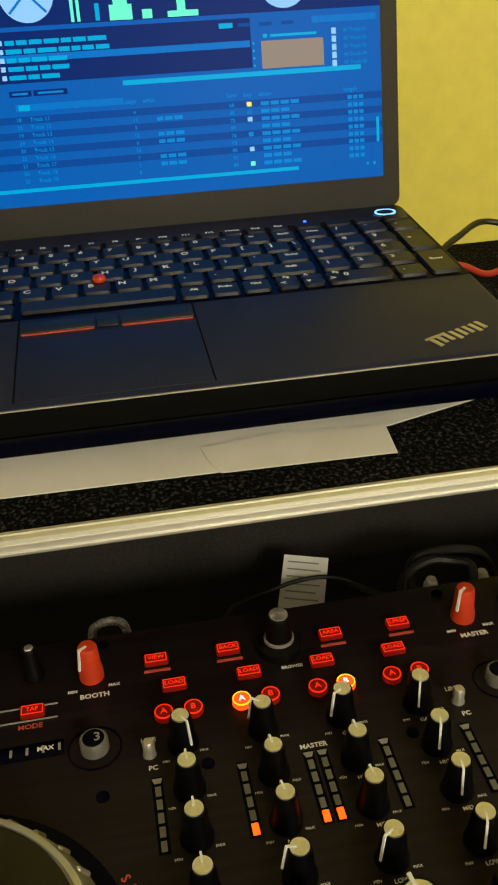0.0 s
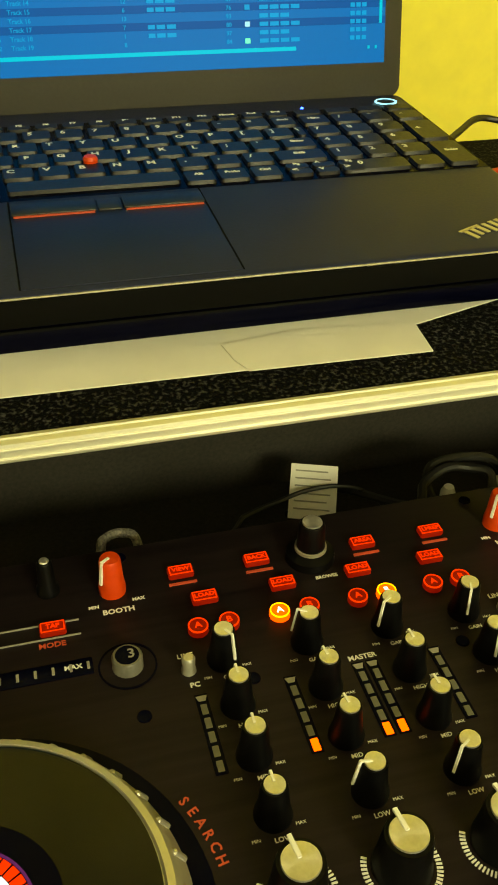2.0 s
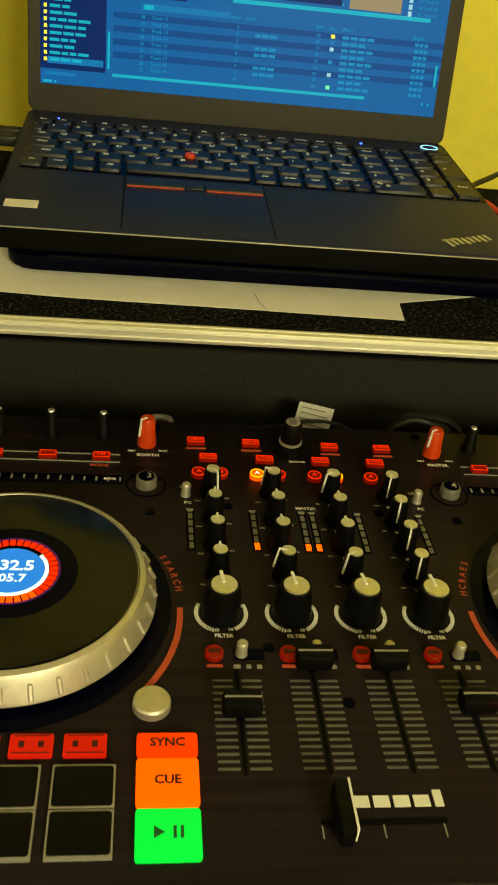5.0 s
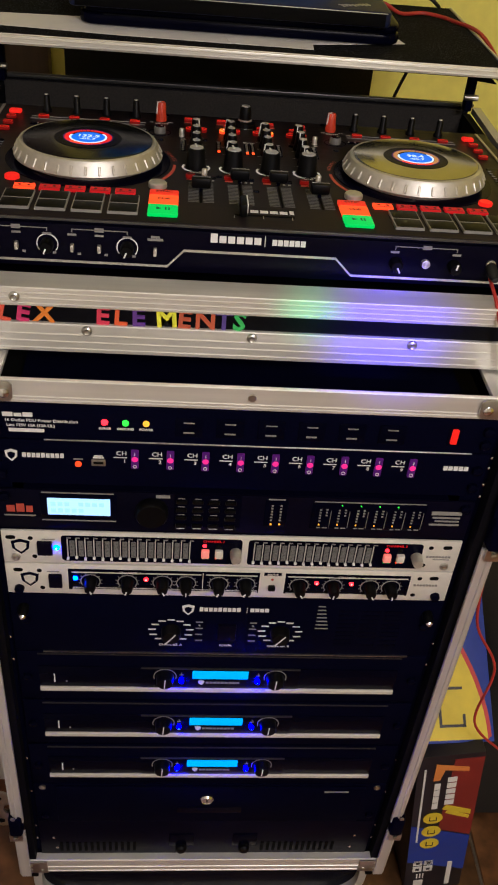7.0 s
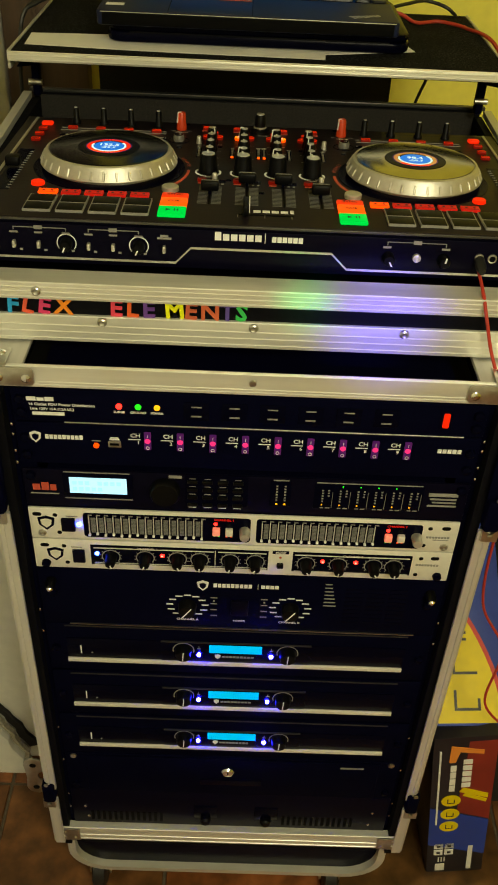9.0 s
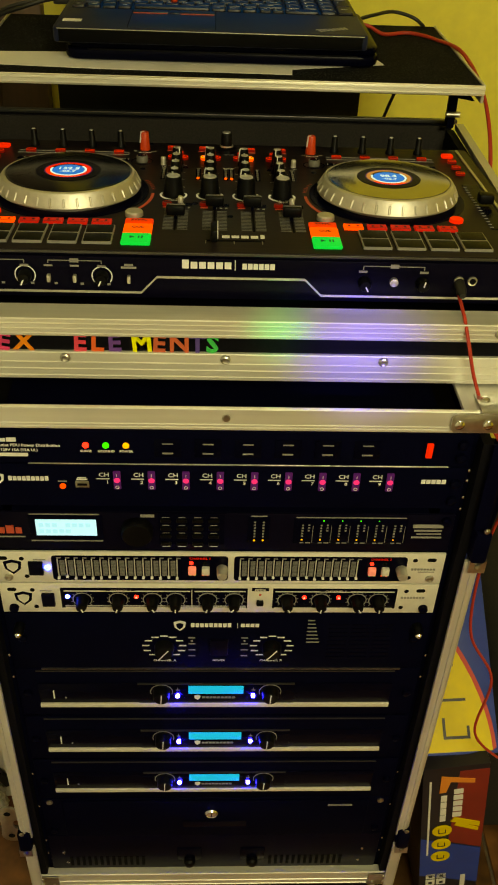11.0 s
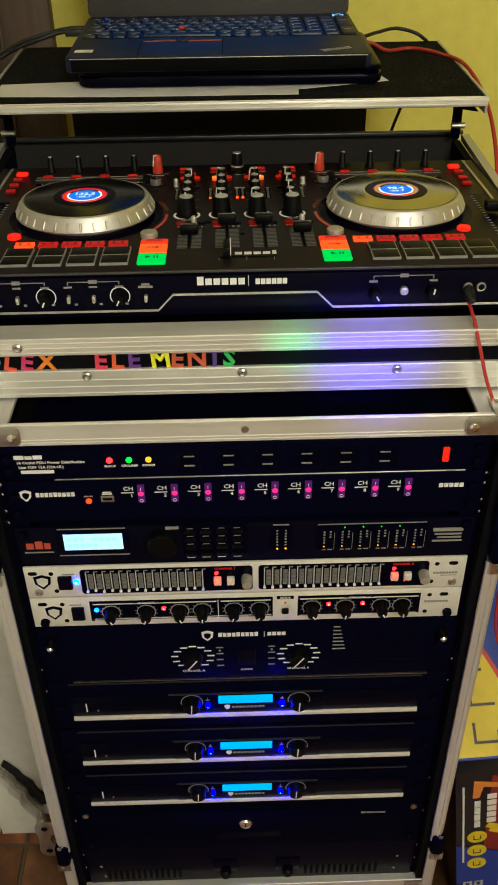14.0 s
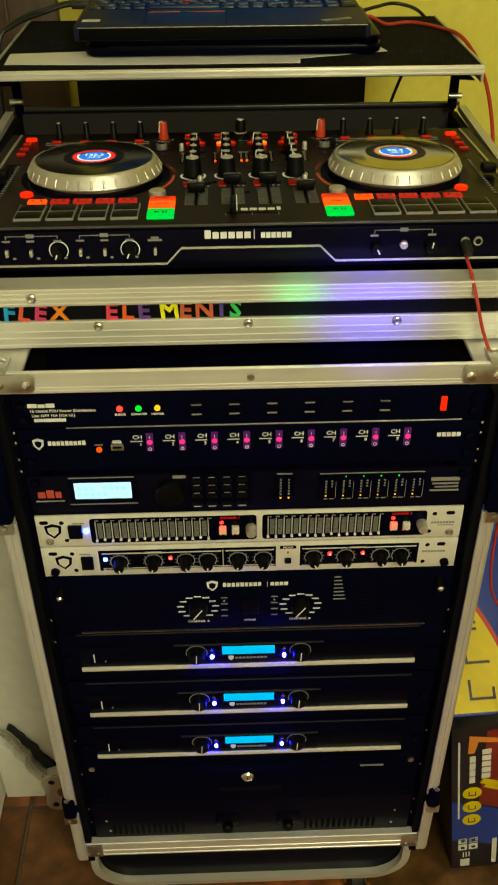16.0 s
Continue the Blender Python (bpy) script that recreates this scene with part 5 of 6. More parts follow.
PADRIM = mesh_of("pad_rim", joined([box(-0.0136, 0.0136, -0.0106, -0.0094, 0, 0.0026), box(-0.0136, 0.0136, 0.0094, 0.0106, 0, 0.0026), box(-0.0136, -0.0124, -0.0094, 0.0094, 0, 0.0026), box(0.0124, 0.0136, -0.0094, 0.0094, 0, 0.0026)]), material("pale_pad_rim", (0.26, 0.25, 0.23), 0.4, grain=0.1, scale=150))
MODE_BTN = mesh_of("mode_button", prism(round_rect(-0.0096, 0.0096, -0.0058, 0.0058, 0.001), 0, 0.003, "xy", 0.0005), RED_LIT)
MODE_HOT = mesh_of("mode_button", prism(round_rect(-0.0096, 0.0096, -0.0058, 0.0058, 0.001), 0, 0.003, "xy", 0.0005), ORANGE_HOT)
SYNC = glow("sync_lit", (1.0, 0.045, 0.010), 0.7)
CUE = glow("cue_lit", (1.0, 0.095, 0.008), 1.15)
for s in (-1, 1):
    # effect row
    for n in range(4):
        u = (0.130 + 0.0345 * n) * s
        k = part("effect_knob", TALL, KNOB, ctl, at=(u, 0.3080, 0))
        part("cap", TALL_CAP, CHROME, k)
        red_button(u, 0.2820, "TAP" if n == 0 and s < 0 else "", wide=0.95)
    bars_top([(min(0.118 * s, 0.248 * s), max(0.118 * s, 0.248 * s), 0.2860, 0.2866), (min(0.118 * s, 0.248 * s), max(0.118 * s, 0.248 * s), 0.2772, 0.2778)], 0.0003, GREY, ctl, "group_line")
    if s < 0:
        word_top("MODE", 0.0042, -0.131, 0.2735, 0.0004, ctl, RED_PRINT, name="caption")
    st = part("touch_strip", box(min(0.115 * s, 0.245 * s), max(0.115 * s, 0.245 * s), 0.2535, 0.2625, 0, 0.0007, 0.0002), GLOSS, ctl)
    bars_top([(0.117 * s - 0.0006 + 0.0075 * s * n, 0.117 * s + 0.0006 + 0.0075 * s * n, 0.256, 0.260) for n in range(17)], 0.0009, GREY, st, "strip_marks")
    if s < 0:
        word_top("MAX", 0.0036, -0.1235, 0.2580, 0.0011, ctl, name="caption")
    # search arc
    arc = (-32, 24) if s < 0 else (156, 212)
    part("search_arc", ring_flat(0.0848, 0.0880, arc[0] - 6, arc[0] + 34 if s < 0 else arc[1] + 6, 18, 0, 0.0005) if s < 0 else ring_flat(0.0848, 0.0880, 178, 218, 18, 0, 0.0005), RED_PRINT, ctl, at=(0.168 * s, 0.141, 0))
    for n, ch in enumerate("SEARCH"):
        a = radians((27 - 3.6 * n) if s < 0 else (180 - 27 + 3.6 * n))
        word_top(ch, 0.0056, 0.168 * s + 0.0870 * math.cos(a), 0.145 + 0.0870 * math.sin(a), 0.0004, ctl, RED_PRINT, math.degrees(a) - 90 if s < 0 else math.degrees(a) - 90, name="caption")
    # small silver button, pads and transport
    x0 = -0.2350 if s < 0 else 0.1260
    part("param_button", lathe([(0.0092, 0), (0.0090, 0.004), (0.0080, 0.005), (0.001, 0.0051)], 24), SILVER, ctl, at=(-0.0965 if s < 0 else 0.0965, 0.0785, 0))
    for c in range(4):
        for r in range(2):
            p = part("pad", PADMESH, KNOB, ctl, at=(x0 + 0.0322 * c + 0.0128, 0.0120 + 0.0220 * r, 0))
            part("pad_rim", PADRIM, CLEAR_BTN, p)
    for c in range(5):
        u = (-0.2205 + 0.0236 * c) if s < 0 else (0.1220 + 0.0236 * c)
        b = part("mode_button", MODE_HOT if c == 0 else MODE_BTN, RED_LIT, ctl, at=(u, 0.0550, 0))
        part("button_rim", joined([box(-0.0080, 0.0080, 0.0044, 0.0048, 0.0028, 0.0033), box(-0.0080, 0.0080, -0.0048, -0.0044, 0.0028, 0.0033), box(-0.0055, -0.003, -0.0016, 0.0016, 0.0028, 0.0033), box(0.003, 0.0055, -0.0016, 0.0016, 0.0028, 0.0033)]), DARK_RED, b)
    tx = -0.0895 if s < 0 else 0.0912
    for name, mat, v0, v1, w in (("sync_button", SYNC, 0.0485, 0.0605, "SYNC"), ("cue_button", CUE, 0.0235, 0.0470, "CUE"), ("play_button", GREEN_HOT, -0.0010, 0.0222, "")):
        b = part(name, box(-0.0138, 0.0138, v0, v1, 0, 0.0042, 0.0014), mat, ctl, "lit " + ("green" if name[0] == "p" else "orange-red") + " button", at=(tx, 0, 0))
        if w:
            word_top(w, 0.0062, 0, (v0 + v1) / 2, 0.0045, b, DARK_RED, bold=0.0002)
        else:
            part("play_mark", joined([prism([(-0.006, 0.008), (-0.006, 0.0135), (-0.0015, 0.0107)], 0.0042, 0.0045), box(0.002, 0.0033, 0.008, 0.0135, 0.0042, 0.0045), box(0.005, 0.0063, 0.008, 0.0135, 0.0042, 0.0045)]), material("play_mark_dark", (0.01, 0.12, 0.03), 0.6), b)
    part("shift_button", lathe([(0.0072, 0), (0.0070, 0.003), (0.0064, 0.0036), (0.001, 0.0036)], 22), RED_HOT, ctl, at=(-0.2360 if s < 0 else 0.2310, 0.0800, 0))
    part("censor_button", prism(round_rect(-0.0070, 0.0070, -0.0055, 0.0055, 0.003), 0, 0.0034, "xy", 0.0008), RED_HOT, ctl, at=(0.2680 * s, 0.2980, 0))
    for n in range(3):
        red_button(0.2690 * s, 0.2750 - 0.0225 * n, "", wide=0.85)
    # pitch fader
    pf = part("pitch_slot", box(min(0.263 * s, 0.280 * s), max(0.263 * s, 0.280 * s), 0.060, 0.195, 0, 0.0005), GLOSS, ctl)
    bars_top([(0.2640 * s - 0.002, 0.2640 * s + 0.002, 0.064 + 0.008 * n, 0.0648 + 0.008 * n) for n in range(16)], 0.0008, GREY, pf, "pitch_scale")
    part("pitch_cap", box(0.2725 * s - 0.008, 0.2725 * s + 0.008, 0.122, 0.136, 0.003, 0.014, 0.0025), KNOB, ctl)
    for u, v in ((0.232 * s, 0.236), (0.098 * s, 0.226), (0.092 * s, 0.156), (0.094 * s, 0.3225)):
        sc = part("plate_screw", lathe([(0.0032, 0), (0.0030, 0.0006), (0.0016, 0.0003)], 14), GLOSS, ctl, at=(u, v, 0))
# crossfader
cf = part("crossfader_slot", box(-0.024, 0.032, 0.0145, 0.0172, 0.0, 0.0005), DEEP, ctl)
bars_top([(-0.024 + 0.027 * n - 0.0003, -0.024 + 0.027 * n + 0.0003, 0.0085, 0.0145) for n in range(3)], 0.0003, GREY, cf, "fader_scale")
cc = part("crossfader_cap", box(-0.0195, -0.0125, 0.0020, 0.0285, 0.003, 0.0150, 0.0022), KNOB, ctl)
part("cap_line", box(-0.0132, -0.0122, 0.0030, 0.0275, 0.0070, 0.0153), WHITE, cc)
bars_top([(-0.0085 + 0.0092 * n, -0.0012 + 0.0092 * n, 0.0230, 0.0285) for n in range(4)] + [(0.0285, 0.0325, 0.0230, 0.0310)], 0.0003, WHITE, ctl, "maker_mark")
for u, v in ((-0.0495, 0.234), (0.0475, 0.231), (-0.036, 0.116), (0.0, 0.08)):
    part("plate_screw", lathe([(0.0032, 0), (0.0030, 0.0006), (0.0016, 0.0003)], 14), GLOSS, ctl, at=(u, v, 0))

# white label card and cables behind the controller
lab = solo("label_card", box(-0.0145, 0.0145, 0, 0.0005, 0, 0.036), PAPER, "small white printed card lying on cables behind the controller", "card", at=pose(0.0312, 0.4640, 1.1195, -62, 0, -20))
bars_front([(-0.0115, 0.0105 - 0.002 * (i % 2), 0.006 + 0.005 * i, 0.0068 + 0.005 * i) for i in range(6)], -0.0002, GREY, lab, "print_line")
solo("black_cable", tube([(-0.040, 0.440, 1.110), (-0.0165, 0.4587, 1.130), (-0.0096, 0.4638, 1.132), (0.0116, 0.4711, 1.132), (0.0307, 0.4766, 1.132), (0.0499, 0.4767, 1.132), (0.0663, 0.4707, 1.130), (0.085, 0.462, 1.115)], 0.0014), RUBBER, "thin black cable behind the controller", "cable")
solo("braided_cable", tube([(-0.0975, 0.435, 1.120), (-0.0969, 0.4376, 1.150), (-0.0931, 0.4431, 1.152), (-0.0848, 0.4449, 1.152), (-0.0777, 0.4395, 1.150), (-0.0756, 0.4326, 1.120)], 0.0026), BRAID, "grey braided cable loop behind the controller", "cable")
solo("coiled_cable", tube([(0.020, 0.475, 1.1160), (0.055, 0.492, 1.1160), (0.079, 0.4331, 1.148), (0.0923, 0.4469, 1.151), (0.1093, 0.4557, 1.152), (0.1241, 0.4552, 1.150), (0.1351, 0.4471, 1.150), (0.128, 0.436, 1.140), (0.098, 0.438, 1.142), (0.104, 0.462, 1.150), (0.150, 0.470, 1.140), (0.165, 0.455, 1.110)], 0.0028), RUBBER, "black coiled cable behind the controller", "cable")
for x in (0.098, 0.131):
    solo("cable_plug", lathe([(0.0045, 0), (0.0045, 0.012), (0.003, 0.016)], 14), PAPER, "white cable plug behind the controller", "plug", "plugs behind the controller", at=(x + 0.012, 0.448, 1.128))
solo("headphone_cable", tube([(0.2205, 0.068, 1.148), (0.222, 0.040, 1.138), (0.226, 0.022, 1.118), (0.236, 0.016, 1.085), (0.252, 0.005, 1.05), (0.283, -0.01, 1.0), (0.300, 0.02, 0.93), (0.305, 0.05, 0.82), (0.31, 0.04, 0.70), (0.35, 0.03, 0.62), (0.345, 0.02, 0.52), (0.40, 0.02, 0.45), (0.44, 0.05, 0.38)], 0.0018), RED_CABLE, "red headphone cable hanging from the front socket", "cable")
solo("jack_plug", lathe([(0.0052, 0), (0.0052, 0.018), (0.0035, 0.024), (0.003, 0.026)], 14, "y"), RUBBER, "black jack plug in the headphone socket", "plug", at=pose(0.2205, 0.079, 1.158, 10, 0, 0))

# ---- laptop shelf ----
sh = thing("laptop_shelf", "black carpeted shelf with a ribbed aluminium front edge", "shelf")
part("board", box(-0.311, 0.311, 0.4218, 0.735, 1.2315, 1.2425), CARPET, sh, "speckled black carpet-covered board")
part("front_edge", joined([box(-0.312, 0.312, 0.4135, 0.4215, 1.2340, 1.2445, 0.001), box(-0.312, 0.312, 0.4122, 0.4140, 1.2410, 1.2425, 0.0004, 1), box(-0.312, 0.312, 0.4122, 0.4140, 1.2360, 1.2375, 0.0004, 1), box(-0.312, 0.312, 0.4175, 0.4186, 1.2440, 1.2452, 0.0004, 1)]), ALU, sh, "ribbed aluminium edge")
for s in (-1, 1):
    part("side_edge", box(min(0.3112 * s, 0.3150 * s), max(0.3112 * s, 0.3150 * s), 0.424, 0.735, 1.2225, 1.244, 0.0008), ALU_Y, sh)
    part("bracket", prism([(0.430, 1.2235), (0.53, 1.2235), (0.53, 1.166), (0.512, 1.166), (0.508, 1.205)], min(0.3020 * s, 0.3060 * s), max(0.3020 * s, 0.3060 * s), "yz"), BLACK, sh)
solo("hanging_cloth", box(-0.245, 0.205, 0.690, 0.698, 0.95, 1.2235, 0.001), CLOTH, "woven black cloth panel hanging under the shelf", "cloth")

# papers on the shelf
solo("paper_sheet", prism([(-0.300, 0.461), (-0.15, 0.452), (0.03, 0.449), (0.075, 0.471), (0.203, 0.507), (0.190, 0.56), (-0.303, 0.518)], 1.2428, 1.2434), PAPER, "long white paper sheet lying under the laptop", "paper")
solo("paper_slip", prism([(-0.021, 0.4585), (-0.016, 0.4475), (0.081, 0.4450), (0.083, 0.4735), (0.02, 0.480), (-0.024, 0.474)], 1.2438, 1.2444), PAPER, "white paper slip lying on a longer sheet", "paper")

# closed black device under the laptop
dv = thing("flat_black_player", "flat black closed device with rounded corners", "device", (0, 0, 1.2446))
part("body", prism(round_rect(-0.200, 0.193, 0.485, 0.700, 0.022), 0.0, 0.0125, "xy", 0.0035), GLOSS, dv)
part("lid", prism(round_rect(-0.199, 0.192, 0.487, 0.700, 0.022), 0.0130, 0.0225, "xy", 0.004), GLOSS, dv)
part("trim_line", box(-0.17, 0.165, 0.4852, 0.4862, 0.0118, 0.0134), KNOB, dv)

# ---- laptop ----
LX = -0.0175
lap = thing("laptop", "open black laptop with a bright blue music library on screen", "laptop", Matrix.Translation((LX, 0.4655, 1.2672)))
TH = 0.0178
part("base", prism(round_rect(-0.1915, 0.1915, 0.0045, 0.262, 0.008), 0, TH, "xy", 0.0025), LAPTOP, lap)
# near-black sheet added over the base front to hide its lamp-lit grey
part("front_dark_sheet", box(-0.184, 0.184, 0.0033, 0.0051, 0.0015, TH - 0.0022, 0.0005), DEEP, lap)
part("deck_rim", box(-0.186, 0.186, 0.0041, 0.0053, TH - 0.0020, TH - 0.0012, 0.0002), SILVER, lap)
part("keyboard_well", box(-0.182, 0.1895, 0.1125, 0.2345, TH - 0.001, TH + 0.0002), GLOSS, lap)
U = 0.0206
KEYMESH = {}


def key(u0, w, v, d=0.0166, word="", name="key"):
    width = round(w, 4)
    if (width, d) not in KEYMESH:
        bm = prism(round_rect(-width / 2, width / 2, -d / 2, d / 2, 0.0022, 3), 0, 0.0022)
        for vert in bm.verts:
            if vert.co.z > 0.001:
                vert.co.x *= 1 - 0.0012 / max(width, 0.01)
                vert.co.y *= 0.93
        KEYMESH[(width, d)] = mesh_of("key", bm, KEYCAP)
    k = part(name, KEYMESH[(width, d)], KEYCAP, lap, at=(u0 + w / 2, v - 0.005, TH + 0.0002))
    if word:
        part("legend", letters(word, 0.0068 if len(word) == 1 else 0.0042, WHITE, 0, 0.0003), WHITE, k, at=(-width * 0.22 if len(word) == 1 else 0, 0.0025, 0.00225))
    return k


def row(chars, start, v, d=0.0166):
    for n, ch in enumerate(chars):
        key(start + n * U, U - 0.0026, v, d, ch)


XL = -0.1825
row("QWERTYUIOP", -0.1905 + 1.5 * U, 0.1940)
row("ASDFGHJKL", -0.1905 + 1.75 * U, 0.1733)
row("ZXCVBNM", -0.1905 + 2.25 * U, 0.1526)
row("1234567890-=", -0.1905 + 1.0 * U, 0.2147)
row("[]", -0.1905 + 11.5 * U, 0.1940)
row(";'", -0.1905 + 10.75 * U, 0.1733)
row(",./", -0.1905 + 9.25 * U, 0.1526)
key(XL, 0.0100, 0.2147, word="`"), key(XL, 0.0195, 0.1940, word="Tab"), key(XL, 0.0245, 0.1733, word="Caps"), key(XL, 0.0350, 0.1526, word="Shift")
R1 = -0.1905 + 13.0 * U
key(R1, 0.0935 - R1, 0.2147, word="Back"), key(-0.1905 + 13.5 * U, 0.0935 + 0.1905 - 13.5 * U, 0.1940, word="\\"), key(-0.1905 + 12.75 * U, 0.0935 + 0.1905 - 12.75 * U, 0.1733, word="Enter"), key(-0.1905 + 12.25 * U, 0.0935 + 0.1905 - 12.25 * U, 0.1526, word="Shift")
for n, w in enumerate(("Esc", "F1", "F2", "F3", "F4", "F5", "F6", "F7", "F8", "F9", "F10", "F11", "F12", "Home", "End", "Del")):
    key(XL + n * 0.01735, 0.0150, 0.2312, 0.0095, w)
for n, (w, wid) in enumerate((("Fn", 0.0172), ("Ctrl", 0.0172), ("", 0.0172), ("Alt", 0.0172))):
    key(XL + n * 0.0200, 0.0172, 0.1300, word=w)
key(-0.1015, 0.0985, 0.1320, 0.0150)
for n, w in enumerate(("Alt", "PrtSc", "Ctrl")):
    key(-0.0005 + n * 0.0203, 0.0180, 0.1300, word=w)
for n in range(3):
    key(0.0625 + n * 0.0168, 0.0148, 0.1258, 0.0078, "<v>"[n])
    if n != 1:
        key(0.0625 + n * 0.0168, 0.0148, 0.1345, 0.0072, "Pg")
key(0.0625 + 0.0168, 0.0148, 0.1345, 0.0072, "^")
for n, w in enumerate("789"):
    key(0.1170 - 0.019 + n * 0.0228 + 0.0, 0.0195, 0.1940, word=w)
for n, w in enumerate("456"):
    key(0.0980 + n * 0.0228, 0.0195, 0.1733, word=w)
for n, w in enumerate("123"):
    key(0.0980 + n * 0.0228, 0.0195, 0.1526, word=w)
for n, w in enumerate(("Num", "/", "*")):
    key(0.0980 + n * 0.0228, 0.0195, 0.2147, word=w)
key(0.0980, 0.0423, 0.1300, word="0"), key(0.0980 + 2 * 0.0228, 0.0195, 0.1300, word=".")
key(0.1664, 0.0195, 0.2147, word="-"), key(0.1664, 0.0195, 0.1837, 0.0370, "+"), key(0.1664, 0.0195, 0.1413, 0.0390, "Enter")
for n in range(4):
    key(0.0980 + n * 0.0228, 0.0195, 0.2312, 0.0095)
part("pointing_stick", lathe([(0.0042, 0), (0.0046, 0.003), (0.0036, 0.0048), (0.001, 0.0054)], 18), RED, lap, "red rubber pointing stick", at=(-0.0508, 0.1580, TH + 0.001))
tp = part("touchpad", box(-0.1015, 0.0045, 0.0095, 0.1120, TH - 0.0006, TH + 0.0004, 0.0003), LAPTOP, lap)
for x0 in (0.0044, -0.1022):
    part("touchpad_gap", box(x0, x0 + 0.0008, 0.0095, 0.1120, TH - 0.0004, TH + 0.0006), DEEP, tp)
for x0, x1 in ((-0.1010, -0.0560), (-0.0410, 0.0040)):
    b = part("pointer_button", box(x0, x1, 0.0900, 0.1050, TH, TH + 0.0020, 0.0007), KEYCAP, lap)
    part("red_stripe", box(x0 + 0.001, x1 - 0.001, 0.0888, 0.0898, TH + 0.0002, TH + 0.0012), RED_PRINT, b)
part("pointer_button", box(-0.0550, -0.0420, 0.0900, 0.1050, TH, TH + 0.0016, 0.0007), KEYCAP, lap)
pb = part("power_button", lathe([(0.0066, TH), (0.0066, TH + 0.0008), (0.003, TH + 0.0009)], 24), LAPTOP, lap, at=(0.1735, 0.2425, 0))
part("light_ring", moved(ring_flat(0.0064, 0.0076, 0, 360, 32, TH + 0.0004, TH + 0.0012), Matrix.Diagonal((1.1, 0.85, 1, 1))), glow("power_ring_blue", (0.25, 0.60, 1.0), 1.3), pb, "lit white ring")
# maker's mark as small silver strokes, and a sticker
bars = [moved(box(-0.0014, 0.0014, -0.0045 if n % 3 else -0.0060, 0.0045, TH + 0.0001, TH + 0.0006), Matrix.Translation((0.0052 * n, 0, 0))) for n in range(8)] + [box(-0.003, 0.012, 0.0036, 0.0056, TH + 0.0001, TH + 0.0006)]
for bm in bars:
    part("maker_mark", bm, SILVER, lap, at=Matrix.Translation((0.1330, 0.0240, 0)) @ Matrix.Rotation(radians(24), 4, "Z"))
part("sticker", box(-0.183, -0.160, 0.0350, 0.0480, TH, TH + 0.0004), PAPER, lap, "small pale sticker")
part("status_led", dome(0.0011, BLUE_SOFT), BLUE_SOFT, lap, at=pose(0.1085, 0.2395, TH, -90, 0, 0))
for x, y in ((-0.1625, 0.2335), (-0.155, 0.2150)):
    part("status_led", dome(0.001, BLUE_SOFT), BLUE_SOFT, lap, at=pose(x, y, TH + 0.0015, -90, 0, 0))
# lid
lid = part("lid", prism(round_rect(-0.1915, 0.1915, 0.0, 0.256, 0.008), 0.0, 0.0075, "xz", 0.0018), BEZEL, lap, "laptop lid with dark bezel", at=Matrix.Translation((0, 0.2585, TH - 0.001)) @ Matrix.Rotation(radians(-14), 4, "X"))
def screen_glow(name, colour, power):
    return material(name, (0.003, 0.003, 0.004), 0.35, emit=colour, power=power, spec=0.03)


S_BASE = screen_glow("screen_blue", (0.0, 0.180, 0.76), 0.50)
S_ROW = screen_glow("screen_row_blue", (0.0, 0.115, 0.58), 0.44)
S_LITE = screen_glow("screen_light_blue", (0.0, 0.28, 0.95), 0.50)
S_CYAN = screen_glow("screen_cyan", (0.0, 0.55, 1.0), 0.60)
S_DARK = screen_glow("screen_dark_panel", (0.0, 0.025, 0.20), 0.6)
S_TEXT = screen_glow("screen_text", (0.0, 0.34, 0.95), 0.58)
S_GREEN = screen_glow("screen_green", (0.15, 0.85, 0.55), 1.0)
S_YELLOW = screen_glow("screen_yellow", (0.9, 0.75, 0.12), 1.0)
S_BROWN = screen_glow("screen_brown", (0.28, 0.22, 0.18), 0.9)
S_WHITE = screen_glow("screen_white", (0.30, 0.60, 0.95), 0.85)
part("screen", box(-0.1805, 0.1775, -0.0012, -0.0002, 0.0240, 0.2260), S_BASE, lid, "bright blue music library screen")
SX, SZ = -0.1805, 0.0240


def panel(rects, mat, name, lift):
    return bars_front([(SX + a, SX + b, SZ + c, SZ + d) for a, b, c, d in rects], -0.0012 - 0.0004 * lift, mat, lid, name, 0.0002)


def screen_word(text, x, z, size, mat=None):
    word_front(text, size, SX + x, -0.0030, SZ + z, lid, mat or S_TEXT, name="screen_word", bold=0.00006)


rng = random.Random(11)
W, RH, R0 = 0.358, 0.00528, 0.0600
LEFT = 0.062
# song table: bands, header, columns
for i in range(4):
    panel([(LEFT, W, R0 - 2 * RH * i - 0.0026, R0 - 2 * RH * i + 0.0024)], S_ROW, "row_band", 1)
panel([(LEFT, 0.2905, 0.0100, 0.0126)], S_CYAN, "scroll_bar", 2)
panel([(0.086, 0.163, 0.0658, 0.0705)], S_LITE, "column_header", 2)
panel([(0.088, 0.096, 0.0662, 0.0700)], S_CYAN, "sort_mark", 3)
for w, x, z in (("plays", 0.168, 0.0672), ("artist", 0.181, 0.0672), ("bpm", 0.2425, 0.0665), ("key", 0.2545, 0.0660), ("album", 0.2675, 0.0660), ("length", 0.3330, 0.0650)):
    screen_word(w, x, z, 0.0042)
